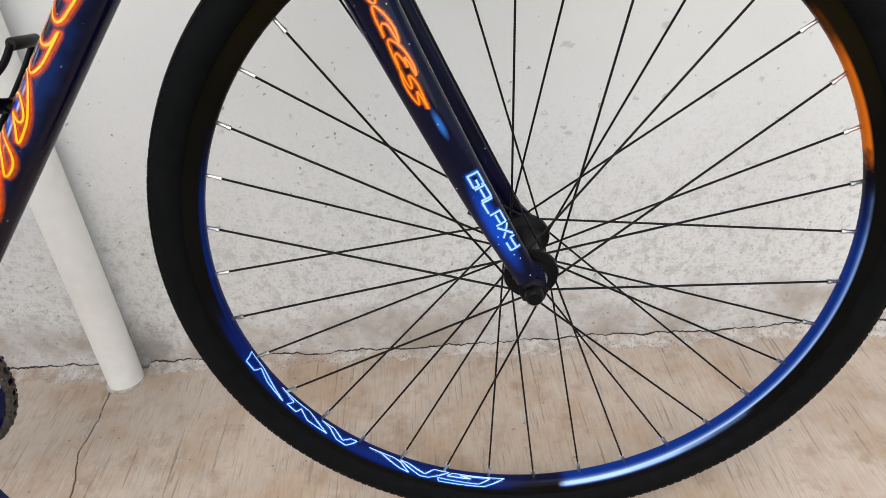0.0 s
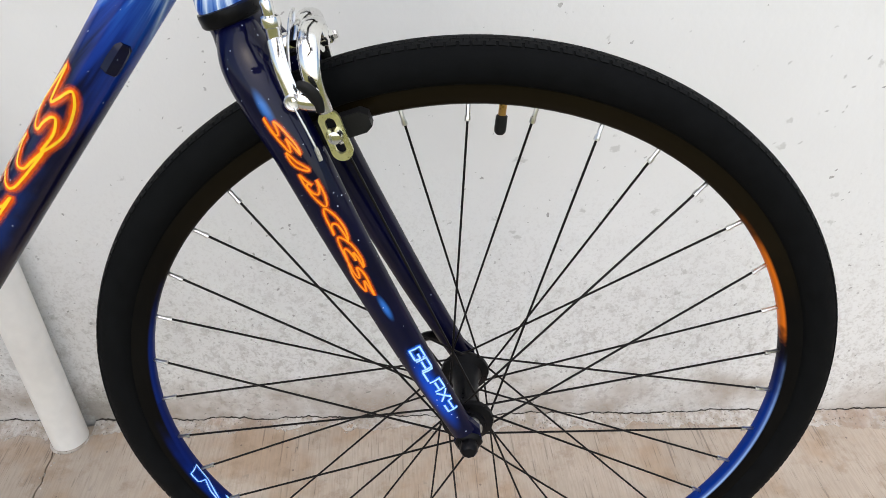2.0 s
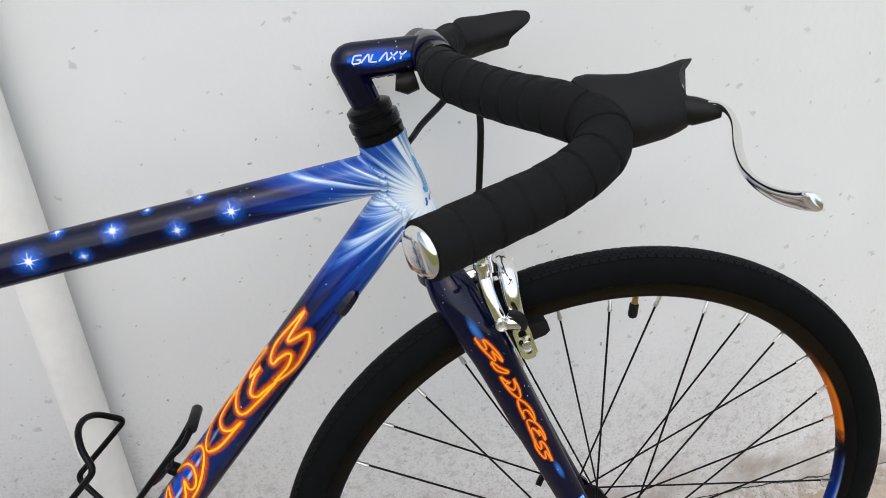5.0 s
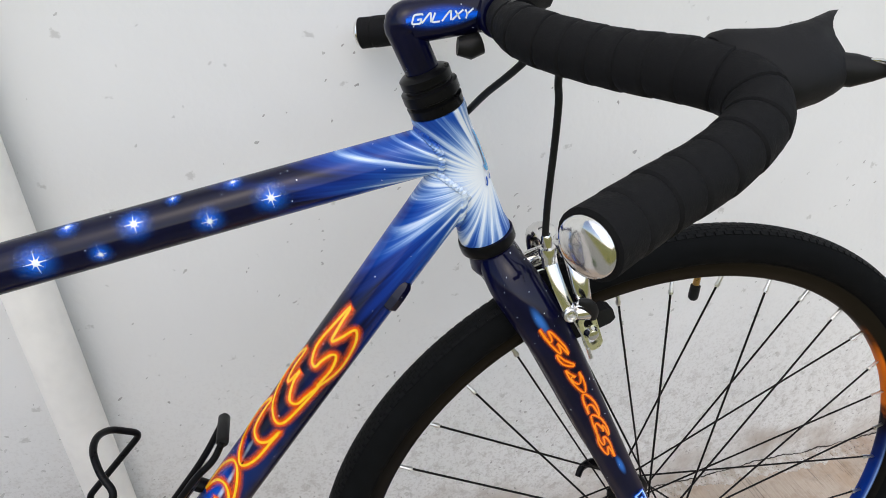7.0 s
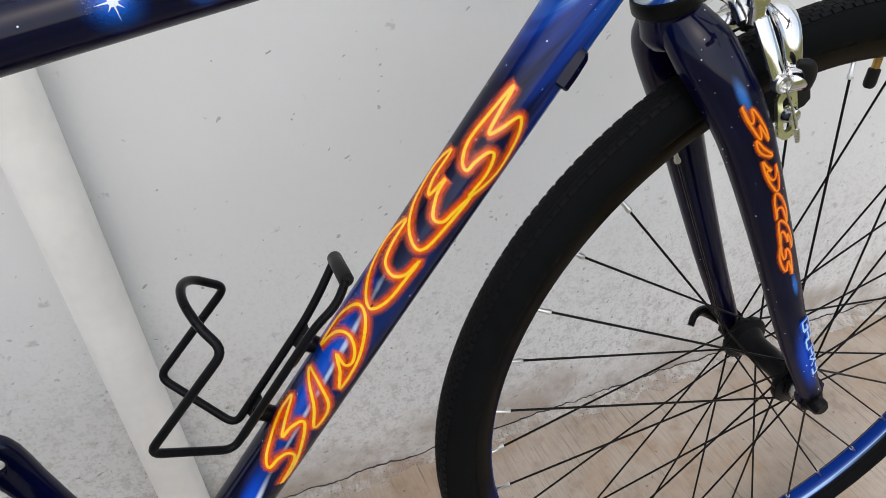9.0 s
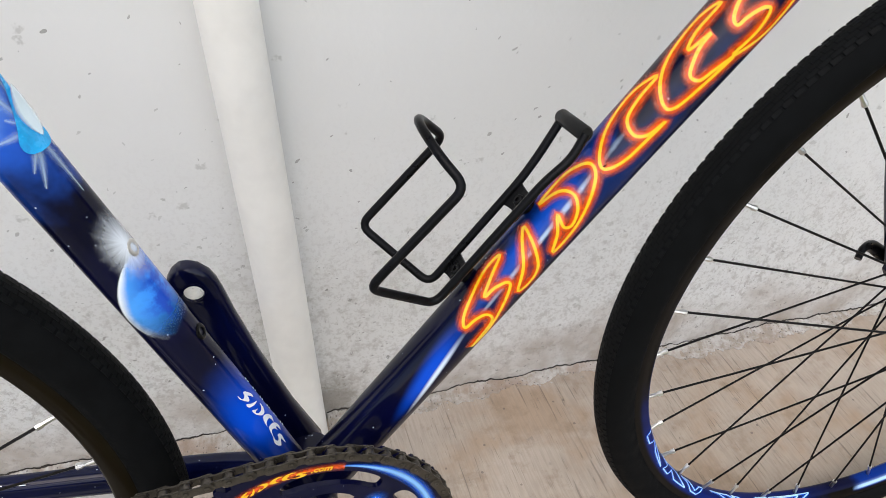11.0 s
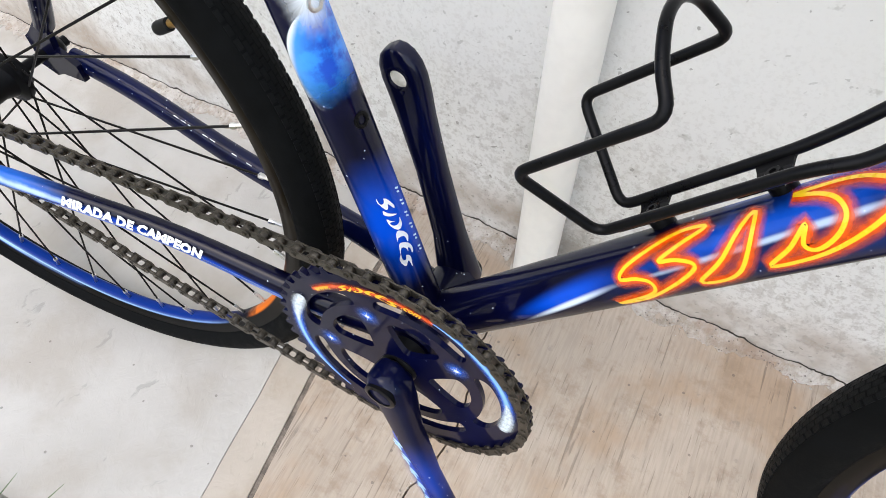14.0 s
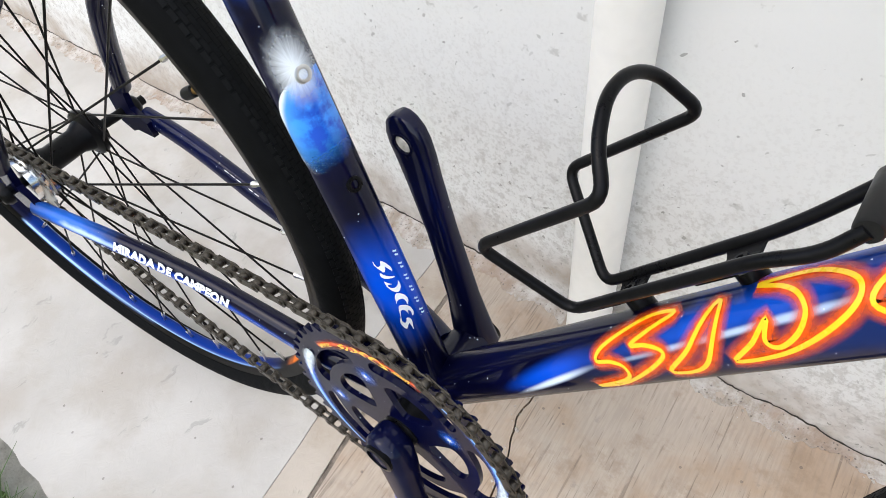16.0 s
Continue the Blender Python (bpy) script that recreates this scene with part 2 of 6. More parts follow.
def ground_material():
    n = Nodes("rough_ground")
    x, y, z = n.xyz()
    mid = n.noise(18, 5, 0.65)
    col = n.mix(n.span(mid, 0.3, 0.7), (0.20, 0.195, 0.17), (0.36, 0.35, 0.31))
    lawn = n.mix(n.span(n.noise(5, 5), 0.3, 0.7), (0.13, 0.135, 0.035), (0.27, 0.25, 0.075))
    edge = n.math("ADD", y, n.math("MULTIPLY", n.math("SUBTRACT", n.noise(6, 4), 0.5), 0.5))
    col = n.mix(n.span(edge, -0.85, -1.3), col, lawn)
    n.bump(n.math("ADD", mid, n.noise(90, 3)), 0.6, 0.01)
    return n.done(col, 0.95, spec=0.2)


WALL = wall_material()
BRUSHED = slab_material("brushed_concrete", (0.420, 0.351, 0.283), (0.528, 0.452, 0.376), True, (0.415, 0.302, 0.208))
FLOATED = slab_material("floated_concrete", (0.45, 0.43, 0.398), (0.54, 0.52, 0.488), False, (0.42, 0.385, 0.34))
MARGIN = slab_material("smooth_margin_concrete", (0.42, 0.37, 0.31), (0.52, 0.465, 0.40), False, (0.36, 0.29, 0.22))
SOIL = plain("dark_joint_soil", (0.05, 0.042, 0.035), 0.95, vary=0.4, scale=90, relief=0.4)
JOINTDIRT = plain("joint_dirt", (0.20, 0.17, 0.14), 0.95, vary=0.5, scale=70, relief=0.4)
GROUND = ground_material()
PIPE = plain("painted_pipe_plastic", (0.87, 0.85, 0.80), 0.45, vary=0.05, scale=9, relief=0.04)
GRASS = plain("grass_blades", (0.07, 0.13, 0.03), 0.6, vary=0.5, scale=25)
RUBBER = plain("tyre_rubber", (0.0050, 0.0054, 0.0058), 0.68, vary=0.25, scale=80, relief=0.12, spec=0.04)
TREAD = plain("tread_rubber", (0.0058, 0.0062, 0.0066), 0.62, vary=0.3, scale=120, relief=0.2, spec=0.08)
TAPE = plain("foam_bar_tape", (0.007, 0.007, 0.0075), 0.78, vary=0.3, scale=160, relief=0.35, spec=0.14)
HOOD = plain("rubber_hood", (0.012, 0.012, 0.0125), 0.6, vary=0.2, scale=120, relief=0.15, spec=0.14)
BLACK = plain("black_anodised_metal", (0.006, 0.006, 0.007), 0.32, 0.3, vary=0.3, scale=50, spec=0.14)
BLACKPLASTIC = plain("black_plastic", (0.012, 0.012, 0.012), 0.4, vary=0.2, scale=70, spec=0.14)
SPOKE = plain("black_spoke_steel", (0.011, 0.010, 0.010), 0.45, 0.5, vary=0.2, scale=100, spec=0.14)
CHROME = plain("polished_alloy", (0.80, 0.79, 0.77), 0.14, 1.0, vary=0.06, scale=40)
SATIN = plain("satin_alloy", (0.70, 0.69, 0.67), 0.3, 1.0, vary=0.1, scale=60)
GOLDPLATE = plain("zinc_yellow_steel", (0.78, 0.76, 0.45), 0.3, 0.9, vary=0.12, scale=60)
BRASS = plain("brass_valve", (0.55, 0.33, 0.12), 0.3, 1.0, vary=0.15, scale=80)
CHAIN = plain("oiled_chain_steel", (0.10, 0.088, 0.072), 0.38, 0.85, vary=0.35, scale=150, relief=0.1)
DARKPAINT = lacquer("navy_lacquer")
STAYPAINT = lacquer("stay_lacquer", base=(0.0011, 0.0028, 0.027), specks=0.955)
RINGPAINT = lacquer("ring_lacquer", base=(0.0007, 0.0012, 0.016), coat=0.45)
CRANKPAINT = lacquer("crank_lacquer", base=(0.0009, 0.0016, 0.017), glows=[(-0.545, 0.195, -68, 0.05, 0.022, BLUE, 0.5, 0.3)])
FRAMEPAINT = lacquer(
    "frame_lacquer",
    [
        (-0.385, 0.527, 50, 0.17, 0.015, (0.008, 0.035, 0.19), 0.5, 0.9),
        # blue band with a thin pale streak along the down tube
        (-0.4172, 0.5080, 53, 0.105, 0.0062, (0.006, 0.075, 0.52), 0.90, 1.1),
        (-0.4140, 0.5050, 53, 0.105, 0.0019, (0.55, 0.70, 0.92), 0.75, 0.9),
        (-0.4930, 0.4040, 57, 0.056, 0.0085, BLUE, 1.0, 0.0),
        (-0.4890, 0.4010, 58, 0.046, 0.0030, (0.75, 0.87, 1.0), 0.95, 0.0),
        (-0.696, 0.622, 107, 0.066, 0.05, (0.02, 0.11, 0.62), 0.95, 0.8),
        (-0.704, 0.650, 107, 0.048, 0.04, (0.30, 0.55, 0.95), 0.75, 0.9),
        (-0.612, 0.393, 107, 0.060, 0.026, BLUE, 1.0, 0.15),
        (-0.80, 0.3150, 171.5, 0.19, 0.0075, BLUE, 1.0, 0.2),
        (-0.925, 0.336, 172, 0.065, 0.012, (0.02, 0.16, 0.75), 0.9, 0.4),
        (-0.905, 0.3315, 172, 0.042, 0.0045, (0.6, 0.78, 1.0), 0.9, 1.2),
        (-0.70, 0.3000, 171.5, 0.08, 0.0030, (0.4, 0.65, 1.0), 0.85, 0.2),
    ],
    burst=(-0.166, 0.762, 0.165),
)
FORKPAINT = lacquer("fork_lacquer", [(-0.139, 0.650, -62, 0.018, 0.005, (0.05, 0.22, 0.7), 0.7, 0.5), (-0.030, 0.405, -66, 0.056, 0.0105, BLUE, 0.85, 0.2), (-0.066, 0.492, -66, 0.016, 0.0036, (0.04, 0.22, 0.80), 0.65, 0.3)], specks=0.93)
STEMPAINT = lacquer("stem_lacquer", [(-0.198, 0.8730, 2, 0.028, 0.0085, BLUE, 0.9, 0.1)])
YELLOW = plain("yellow_line_paint", (1.0, 0.60, 0.015), 0.3, coat=0.6, vary=0.06, scale=50)
ORANGE = plain("orange_line_paint", (1.0, 0.32, 0.008), 0.3, coat=0.6, vary=0.08, scale=50)
REDGLOW = halo("red_orange_overspray", (0.94, 0.115, 0.003), 1.25, 1.35, 0.22, 260)
BLUEGLOW = halo("blue_overspray", (0.004, 0.15, 0.95), 1.15, 1.2)
PALEGLOW = halo("pale_blue_overspray", (0.25, 0.55, 1.0), 1.3, 1.0)
STARGLOW = halo("star_overspray", (0.004, 0.17, 0.95), 1.1, 2.0)
WHITELINE = plain("white_line_paint", (0.85, 0.9, 0.97), 0.3, coat=0.6, vary=0.04, scale=50)
CYANLINE = plain("pale_blue_line_paint", (0.48, 0.76, 1.0), 0.3, coat=0.6, vary=0.08, scale=50)


def rim_material():
    """Black-navy lacquer with a blue sprayed lettering field, a pale streak and an orange flash, by the angle round the hub."""
    n = Nodes("rim_lacquer")
    x, y, z = n.xyz()
    ang = n.math("MULTIPLY", n.math("ARCTAN2", z, x), 57.29578)
    r = n.math("SQRT", n.math("ADD", n.math("MULTIPLY", x, x), n.math("MULTIPLY", z, z)))
    low = n.span(r, 0.3060, 0.3010)
    lip = n.span(r, 0.3000, 0.2972)
    rag = n.math("MULTIPLY", n.math("SUBTRACT", n.noise(30, 3), 0.5), 14.0)
    a2 = n.math("ADD", ang, rag)
    col = n.mix(n.span(n.noise(9, 3), 0.3, 0.7), (0.0022, 0.0021, 0.0020), (0.0042, 0.0038, 0.0032))
    # brown reflection of the paving, tinted into the colour of the upper rim
    floor_sheen = n.math("MULTIPLY", n.math("MULTIPLY", n.span(a2, 18, 34), n.span(a2, 165, 110)), n.span(r, 0.3150, 0.3060))
    col = n.mix(floor_sheen, col, (0.0090, 0.0062, 0.0022))
    field = n.math("MULTIPLY", n.math("MULTIPLY", n.span(a2, -176, -158), n.span(a2, -88, -104)), low)
    col = n.mix(field, col, (0.002, 0.013, 0.13))
    back = n.math("MULTIPLY", n.math("MULTIPLY", n.math("MAXIMUM", n.span(a2, 150, 170), n.span(a2, -150, -165)), n.span(r, 0.2975, 0.2955)), 0.8)
    col = n.mix(back, col, (0.003, 0.020, 0.17))
    streak = n.math("MULTIPLY", n.math("MULTIPLY", n.span(a2, -86, -80), n.span(a2, 12, -8)), n.mix(n.span(a2, -75, -40), low, lip))
    col = n.mix(streak, col, (0.002, 0.042, 0.33))
    core = n.math("MULTIPLY", n.span(n.math("ABSOLUTE", n.math("SUBTRACT", r, 0.2996)), 0.0050, 0.0008), n.span(a2, 6, -62, 0.50, 1.0))
    col = n.mix(n.math("MULTIPLY", core, streak), col, (0.45, 0.68, 1.0))
    col = n.mix(n.math("MULTIPLY", n.math("MULTIPLY", n.span(r, 0.2975, 0.2958), n.span(a2, 20, 0)), 0.45), col, (0.004, 0.006, 0.05))
    fire = n.math("MULTIPLY", n.math("MULTIPLY", n.span(a2, 13, 16), n.span(a2, 42, 28)), n.span(r, 0.2985, 0.2958))
    col = n.mix(fire, col, (0.75, 0.17, 0.01))
    return n.done(col, 0.35, 0.0, 0.11, 0.06, spec=0.03)


RIM = rim_material()


# ---------------------------------------------------------------- builders
class Shape:
    """Gathers the faces of one mesh."""

    def __init__(self):
        self.v, self.f, self.uv = [], [], []

    def face(self, idx, uv=None):
        self.f.append(tuple(idx))
        self.uv.append(uv or [(0, 0)] * len(idx))

    def rings(self, rings, closed_ring=True, closed_path=False, cap=True):
        base, n, m = len(self.v), len(rings[0]), len(rings)
        for ring in rings:
            self.v += [tuple(p) for p in ring]
        for i in range(m if closed_path else m - 1):
            j = (i + 1) % m
            for k in range(n if closed_ring else n - 1):
                l = (k + 1) % n
                self.face((base + i * n + k, base + i * n + l, base + j * n + l, base + j * n + k))
        if cap and not closed_path:
            self.face([base + k for k in range(n)][::-1])
            self.face([base + (m - 1) * n + k for k in range(n)])
        return self

    def tube(self, pts, rad, n=14, cap=True, closed=False, squash=(1.0, 1.0), side=None):
        """A swept tube; squash scales it along the side vector and square to it."""
        pts = [Vector(p) for p in pts]
        m = len(pts)
        rad = rad if isinstance(rad, (list, tuple)) else [rad] * m
        tang = []
        for i in range(m):
            a, b = (pts[i - 1], pts[(i + 1) % m]) if closed else (pts[max(0, i - 1)], pts[min(m - 1, i + 1)])
            tang.append((b - a).normalized())
        up = Vector(side) if side else (Vector((0, 1, 0)) if abs(tang[0].y) < 0.9 else Vector((0, 0, 1)))
        up = (up - tang[0] * up.dot(tang[0])).normalized()
        rings = []
        for p, t, r in zip(pts, tang, rad):
            up = (up - t * up.dot(t)).normalized()
            w = t.cross(up)
            rings.append([p + up * (r * squash[0] * math.cos(6.283185 * k / n)) + w * (r * squash[1] * math.sin(6.283185 * k / n)) for k in range(n)])
        return self.rings(rings, closed_path=closed, cap=cap)

    def lathe(self, centre, axis, profile, n=24, closed=False, cap=True):
        """profile: (radius, offset along the axis)."""
        c, a = Vector(centre), Vector(axis).normalized()
        u = a.orthogonal().normalized()
        w = a.cross(u)
        rings = [[c + a * h + (u * math.cos(6.283185 * k / n) + w * math.sin(6.283185 * k / n)) * r for k in range(n)] for r, h in profile]
        return self.rings(rings, closed_path=closed, cap=cap)

    def prism(self, pts, depth):
        """A flat outline (3D points in order) with a thickness along the vector depth."""
        base, n, d = len(self.v), len(pts), Vector(depth)
        self.v += [tuple(p) for p in pts] + [tuple(Vector(p) + d) for p in pts]
        self.face(range(base, base + n))
        self.face([base + n + k for k in range(n)][::-1])
        for k in range(n):
            l = (k + 1) % n
            self.face((base + l, base + k, base + n + k, base + n + l))
        return self

    def strip(self, place, path, width, lift, closed=False):
        """A band of paint: path in flat coordinates (s, w), laid onto a surface by place(s, w, lift)."""
        pts = [Vector(p) for p in path]
        m, base = len(pts), len(self.v)
        for i in range(m):
            a, b = (pts[i - 1], pts[(i + 1) % m]) if closed else (pts[max(0, i - 1)], pts[min(m - 1, i + 1)])
            t = b - a
            t = t.normalized() if t.length > 1e-9 else Vector((1, 0))
            nrm = Vector((-t.y, t.x))
            w = width[i] if isinstance(width, list) else width
            for e in (-0.5, 0.0, 0.5):
                q = pts[i] + nrm * (w * e)
                self.v.append(tuple(place(q.x, q.y, lift)))
        for i in range(m if closed else m - 1):
            j = (i + 1) % m
            for e in (0, 1):
                u0, u1 = i / m, (i + 1) / m
                self.face((base + 3 * i + e, base + 3 * j + e, base + 3 * j + e + 1, base + 3 * i + e + 1), [(u0, e / 2), (u1, e / 2), (u1, e / 2 + 0.5), (u0, e / 2 + 0.5)])
        return self

    def mesh(self, name, material, smooth=True):
        me = bpy.data.meshes.new(name)
        me.from_pydata(self.v, [], self.f)
        layer = me.uv_layers.new(name="UVMap")
        flat = [c for uv in self.uv for p in uv for c in p]
        layer.data.foreach_set("uv", flat)
        me.materials.append(material)
        me.validate()
        bm = bmesh.new()
        bm.from_mesh(me)
        bmesh.ops.recalc_face_normals(bm, faces=bm.faces)
        for f in bm.faces:
            f.smooth = smooth
        for e in bm.edges:
            if smooth and len(e.link_faces) == 2 and e.calc_face_angle(0) > 0.7:
                e.smooth = False
        bm.to_mesh(me)
        bm.free()
        return me


def part(name, shape, material, parent, label="", smooth=True):
    """One mesh under a thing or a part, built in world places (or in the parent's own, for the wheels)."""
    me = shape if isinstance(shape, bpy.types.Mesh) else shape.mesh(name, material, smooth)
    ob = new(name, me)
    ob.parent = parent
    if parent.type == "EMPTY":
        ob.matrix_parent_inverse = Matrix.Translation(-parent.location)
    return tagged(ob, label)


def thing(name, shape, material, label, category, kind="", group="", smooth=True):
    return tagged(new(name, shape.mesh(name, material, smooth)), label, category, group, kind)


def curve(pts, k=6, closed=False):
    """A smooth line through the points."""
    dim = len(pts[0])
    p = [np.array(q, float) for q in pts]
    m, out = len(p), []
    for i in range(m if closed else m - 1):
        if closed:
            a, b, c, d = p[i - 1], p[i], p[(i + 1) % m], p[(i + 2) % m]
        else:
            a, b, c, d = p[max(0, i - 1)], p[i], p[i + 1], p[min(m - 1, i + 2)]
        for j in range(k):
            t = j / k
            out.append(0.5 * (2 * b + (c - a) * t + (2 * a - 5 * b + 4 * c - d) * t * t + (3 * b - a - 3 * c + d) * t**3))
    if not closed:
        out.append(p[-1])
    return [tuple(float(q[e]) for e in range(dim)) for q in out]


def bent(pts, radius, k=5, closed=False):
    """Straight runs with rounded corners, as bent wire."""
    p, out = [Vector(q) for q in pts], []
    m = len(p)
    for i in range(m):
        if not closed and i in (0, m - 1):
            out.append(p[i])
            continue
        a, b, c = p[i - 1], p[i], p[(i + 1) % m]
        r = min(radius, (a - b).length * 0.48, (c - b).length * 0.48)
        s, e = b + (a - b).normalized() * r, b + (c - b).normalized() * r
        for j in range(k + 1):
            t = j / k
            out.append(s * (1 - t) ** 2 + b * (2 * t * (1 - t)) + e * t * t)
    return out


def on_tube(a, b, r0, r1=None, y_face=-1.0):
    """Lays flat paint onto a tube from a to b: s metres along it, w metres round it from the side that faces away from the wall."""
    a, b = Vector(a), Vector(b)
    d = (b - a).normalized()
    length = (b - a).length
    n0 = Vector((0, y_face, 0))
    n0 = (n0 - d * n0.dot(d)).normalized()
    up = n0.cross(d)
    r1 = r0 if r1 is None else r1

    def place(s, w, lift):
        r = r0 + (r1 - r0) * min(1.0, max(0.0, s / length))
        t = w / r
        return a + d * s + (n0 * math.cos(t) + up * math.sin(t)) * (r + lift)

    return place


def on_line(pts, rad, z_start, flat=0.8, deep=1.0, x_start=None):
    """Lays flat paint onto a bent tube, s metres along its middle line from the height z_start downwards, or from x_start on."""
    pts = [Vector(p) for p in pts]
    i0 = min(range(len(pts)), key=lambda i: abs(pts[i].z - z_start) if x_start is None else abs(pts[i].x - x_start))

    def place(s, w, lift):
        i, s = i0, s + ((pts[i0].z - z_start) * 1.1 if x_start is None else x_start - pts[i0].x)
        while i > 0 and s < 0:
            i -= 1
            s += (pts[i + 1] - pts[i]).length
        while i < len(pts) - 2 and s > (pts[i + 1] - pts[i]).length:
            s -= (pts[i + 1] - pts[i]).length
            i += 1
        step = pts[i + 1] - pts[i]
        k = s / step.length
        d = ((pts[min(i + 2, len(pts) - 1)] - pts[max(i - 1, 0)])).normalized()
        n0 = Vector((0, -1, 0))
        n0 = (n0 - d * n0.dot(d)).normalized()
        up = n0.cross(d)
        r = rad[i] + (rad[i + 1] - rad[i]) * k
        t = w / r
        return pts[i] + step * k + n0 * (math.cos(t) * (r * flat + lift)) + up * (math.sin(t) * (r * deep + lift))

    return place


def lettering(words, size, place, s0, w0, lift, slant=0.0, spread=1.0, weight=0.0, tall=1.0):
    """Words in the built-in font, laid onto a surface."""
    cu = bpy.data.curves.new("words", "FONT")
    cu.body, cu.size, cu.resolution_u, cu.shear = words, size, 2, slant
    cu.space_character, cu.offset = spread, weight
    tmp = bpy.data.objects.new("words", cu)
    scene.collection.objects.link(tmp)
    me = bpy.data.meshes.new_from_object(tmp.evaluated_get(bpy.context.evaluated_depsgraph_get()))
    bpy.data.objects.remove(tmp)
    sh = Shape()
    sh.v = [tuple(place(s0 + v.co.x, w0 + v.co.y * tall, lift)) for v in me.vertices]
    for p in me.polygons:
        sh.face(p.vertices)
    bpy.data.meshes.remove(me)
    return sh


# ---------------------------------------------------------------- the yard: wall, pipe, slabs, ground
WALL_Y, SLOPE, EDGE = 0.277, 0.085, -0.283


def jag(p, q, step, amp, seed):
    """A broken line from p to q."""
    r = random.Random(seed)
    p, q = Vector(p), Vector(q)
    m = max(2, int((q - p).length / step))
    nrm = Vector((-(q - p).y, (q - p).x)).normalized()
    out, drift = [], 0.0
    for i in range(m):
        drift = drift * 0.75 + r.uniform(-amp, amp)
        out.append(p + (q - p) * (i / m) + nrm * (drift if i else 0.0))
    return out


def slab(name, outline, material, label, drop=0.0):
    top = [(p[0], p[1], SLOPE * p[1] - drop) for p in outline]
    return thing(name, Shape().prism(top, (0, 0, -0.06)), material, label, "paving", "structure", smooth=False)


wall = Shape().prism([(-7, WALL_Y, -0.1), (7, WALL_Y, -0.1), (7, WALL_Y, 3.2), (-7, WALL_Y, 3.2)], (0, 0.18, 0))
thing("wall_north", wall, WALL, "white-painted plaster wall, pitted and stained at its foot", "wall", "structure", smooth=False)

BREAK = [(-0.612, 0.262), (-0.609, 0.233), (-0.602, 0.17), (-0.606, 0.11), (-0.584, 0.045), (-0.580, 0.0), (-0.592, -0.06), (-0.601, -0.106), (-0.596, -0.2), (-0.607, EDGE)]
line = []
for i in range(len(BREAK) - 1):
    line += jag(BREAK[i], BREAK[i + 1], 0.007, 0.0016, 30 + i)
line.append(Vector(BREAK[-1]))
back = jag((4.0, 0.271), (line[0].x, 0.271), 0.011, 0.0028, 7)
east = [Vector((4.0, EDGE))] + back + [p + Vector((0.0011, 0)) for p in line]
slab("floor", east, BRUSHED, "pinkish-tan brushed concrete paving slab beside the wall")
back2 = jag((line[0].x, 0.271), (-0.778, 0.271), 0.011, 0.0028, 8)
GROOVE = [(-0.779, 0.271), (-0.757, 0.0), (-0.713, EDGE)]
mid = back2 + [Vector(p) for p in GROOVE] + [p + Vector((-0.0011, 0)) for p in reversed(line)]
slab("floor", mid, BRUSHED, "tan brushed concrete slab with a jagged crack along it")
SEAM = [(-0.832, 0.271), (-0.809, 0.0), (-0.767, EDGE)]
gap = 0.0070
margin = [Vector((p[0] - gap, p[1])) for p in GROOVE]
seam = [Vector(p) for p in SEAM]
slab("floor", list(reversed(margin)) + jag(seam[0], seam[1], 0.02, 0.0008, 12) + jag(seam[1], seam[2], 0.02, 0.0008, 13) + [seam[2]], MARGIN, "smooth grey-tan margin strip of a concrete slab", 0.001)
west = [p + Vector((-0.0005, 0)) for p in reversed(jag(seam[0], seam[1], 0.02, 0.0008, 12) + jag(seam[1], seam[2], 0.02, 0.0008, 13) + [seam[2]])]
west = west + jag((seam[0].x, 0.271), (-5.0, 0.271), 0.014, 0.003, 9) + [Vector((-5.0, 0.271))] + jag((-5.0, EDGE), (seam[2].x - 0.01, EDGE), 0.02, 0.0025, 10)
slab("floor", west, FLOATED, "pale floated concrete slab with curved trowel marks")
JOINT = [Vector((p[0] + 0.001, p[1])) for p in GROOVE] + [Vector((p[0] - gap - 0.001, p[1])) for p in reversed(GROOVE)]
slab("floor_joint", JOINT, JOINTDIRT, "shallow dirty joint between two concrete slabs", 0.0034)
bed = Shape().prism([(-5, EDGE + 0.012, SLOPE * EDGE - 0.012), (4, EDGE + 0.012, SLOPE * EDGE - 0.012), (4, WALL_Y + 0.01, SLOPE * WALL_Y - 0.012), (-5, WALL_Y + 0.01, SLOPE * WALL_Y - 0.012)], (0, 0, -0.04))
thing("ground_bed", bed, SOIL, "dark earth bed in the open joints under the slabs", "soil", "structure", smooth=False)

g = Shape()
g.prism([(-300, -600, -0.062), (300, -600, -0.062), (300, 300, -0.062), (-300, 300, -0.062)], (0, 0, -0.2))
thing("ground", g, GROUND, "rough grey ground that turns into grass away from the paving", "ground", "structure", smooth=False)

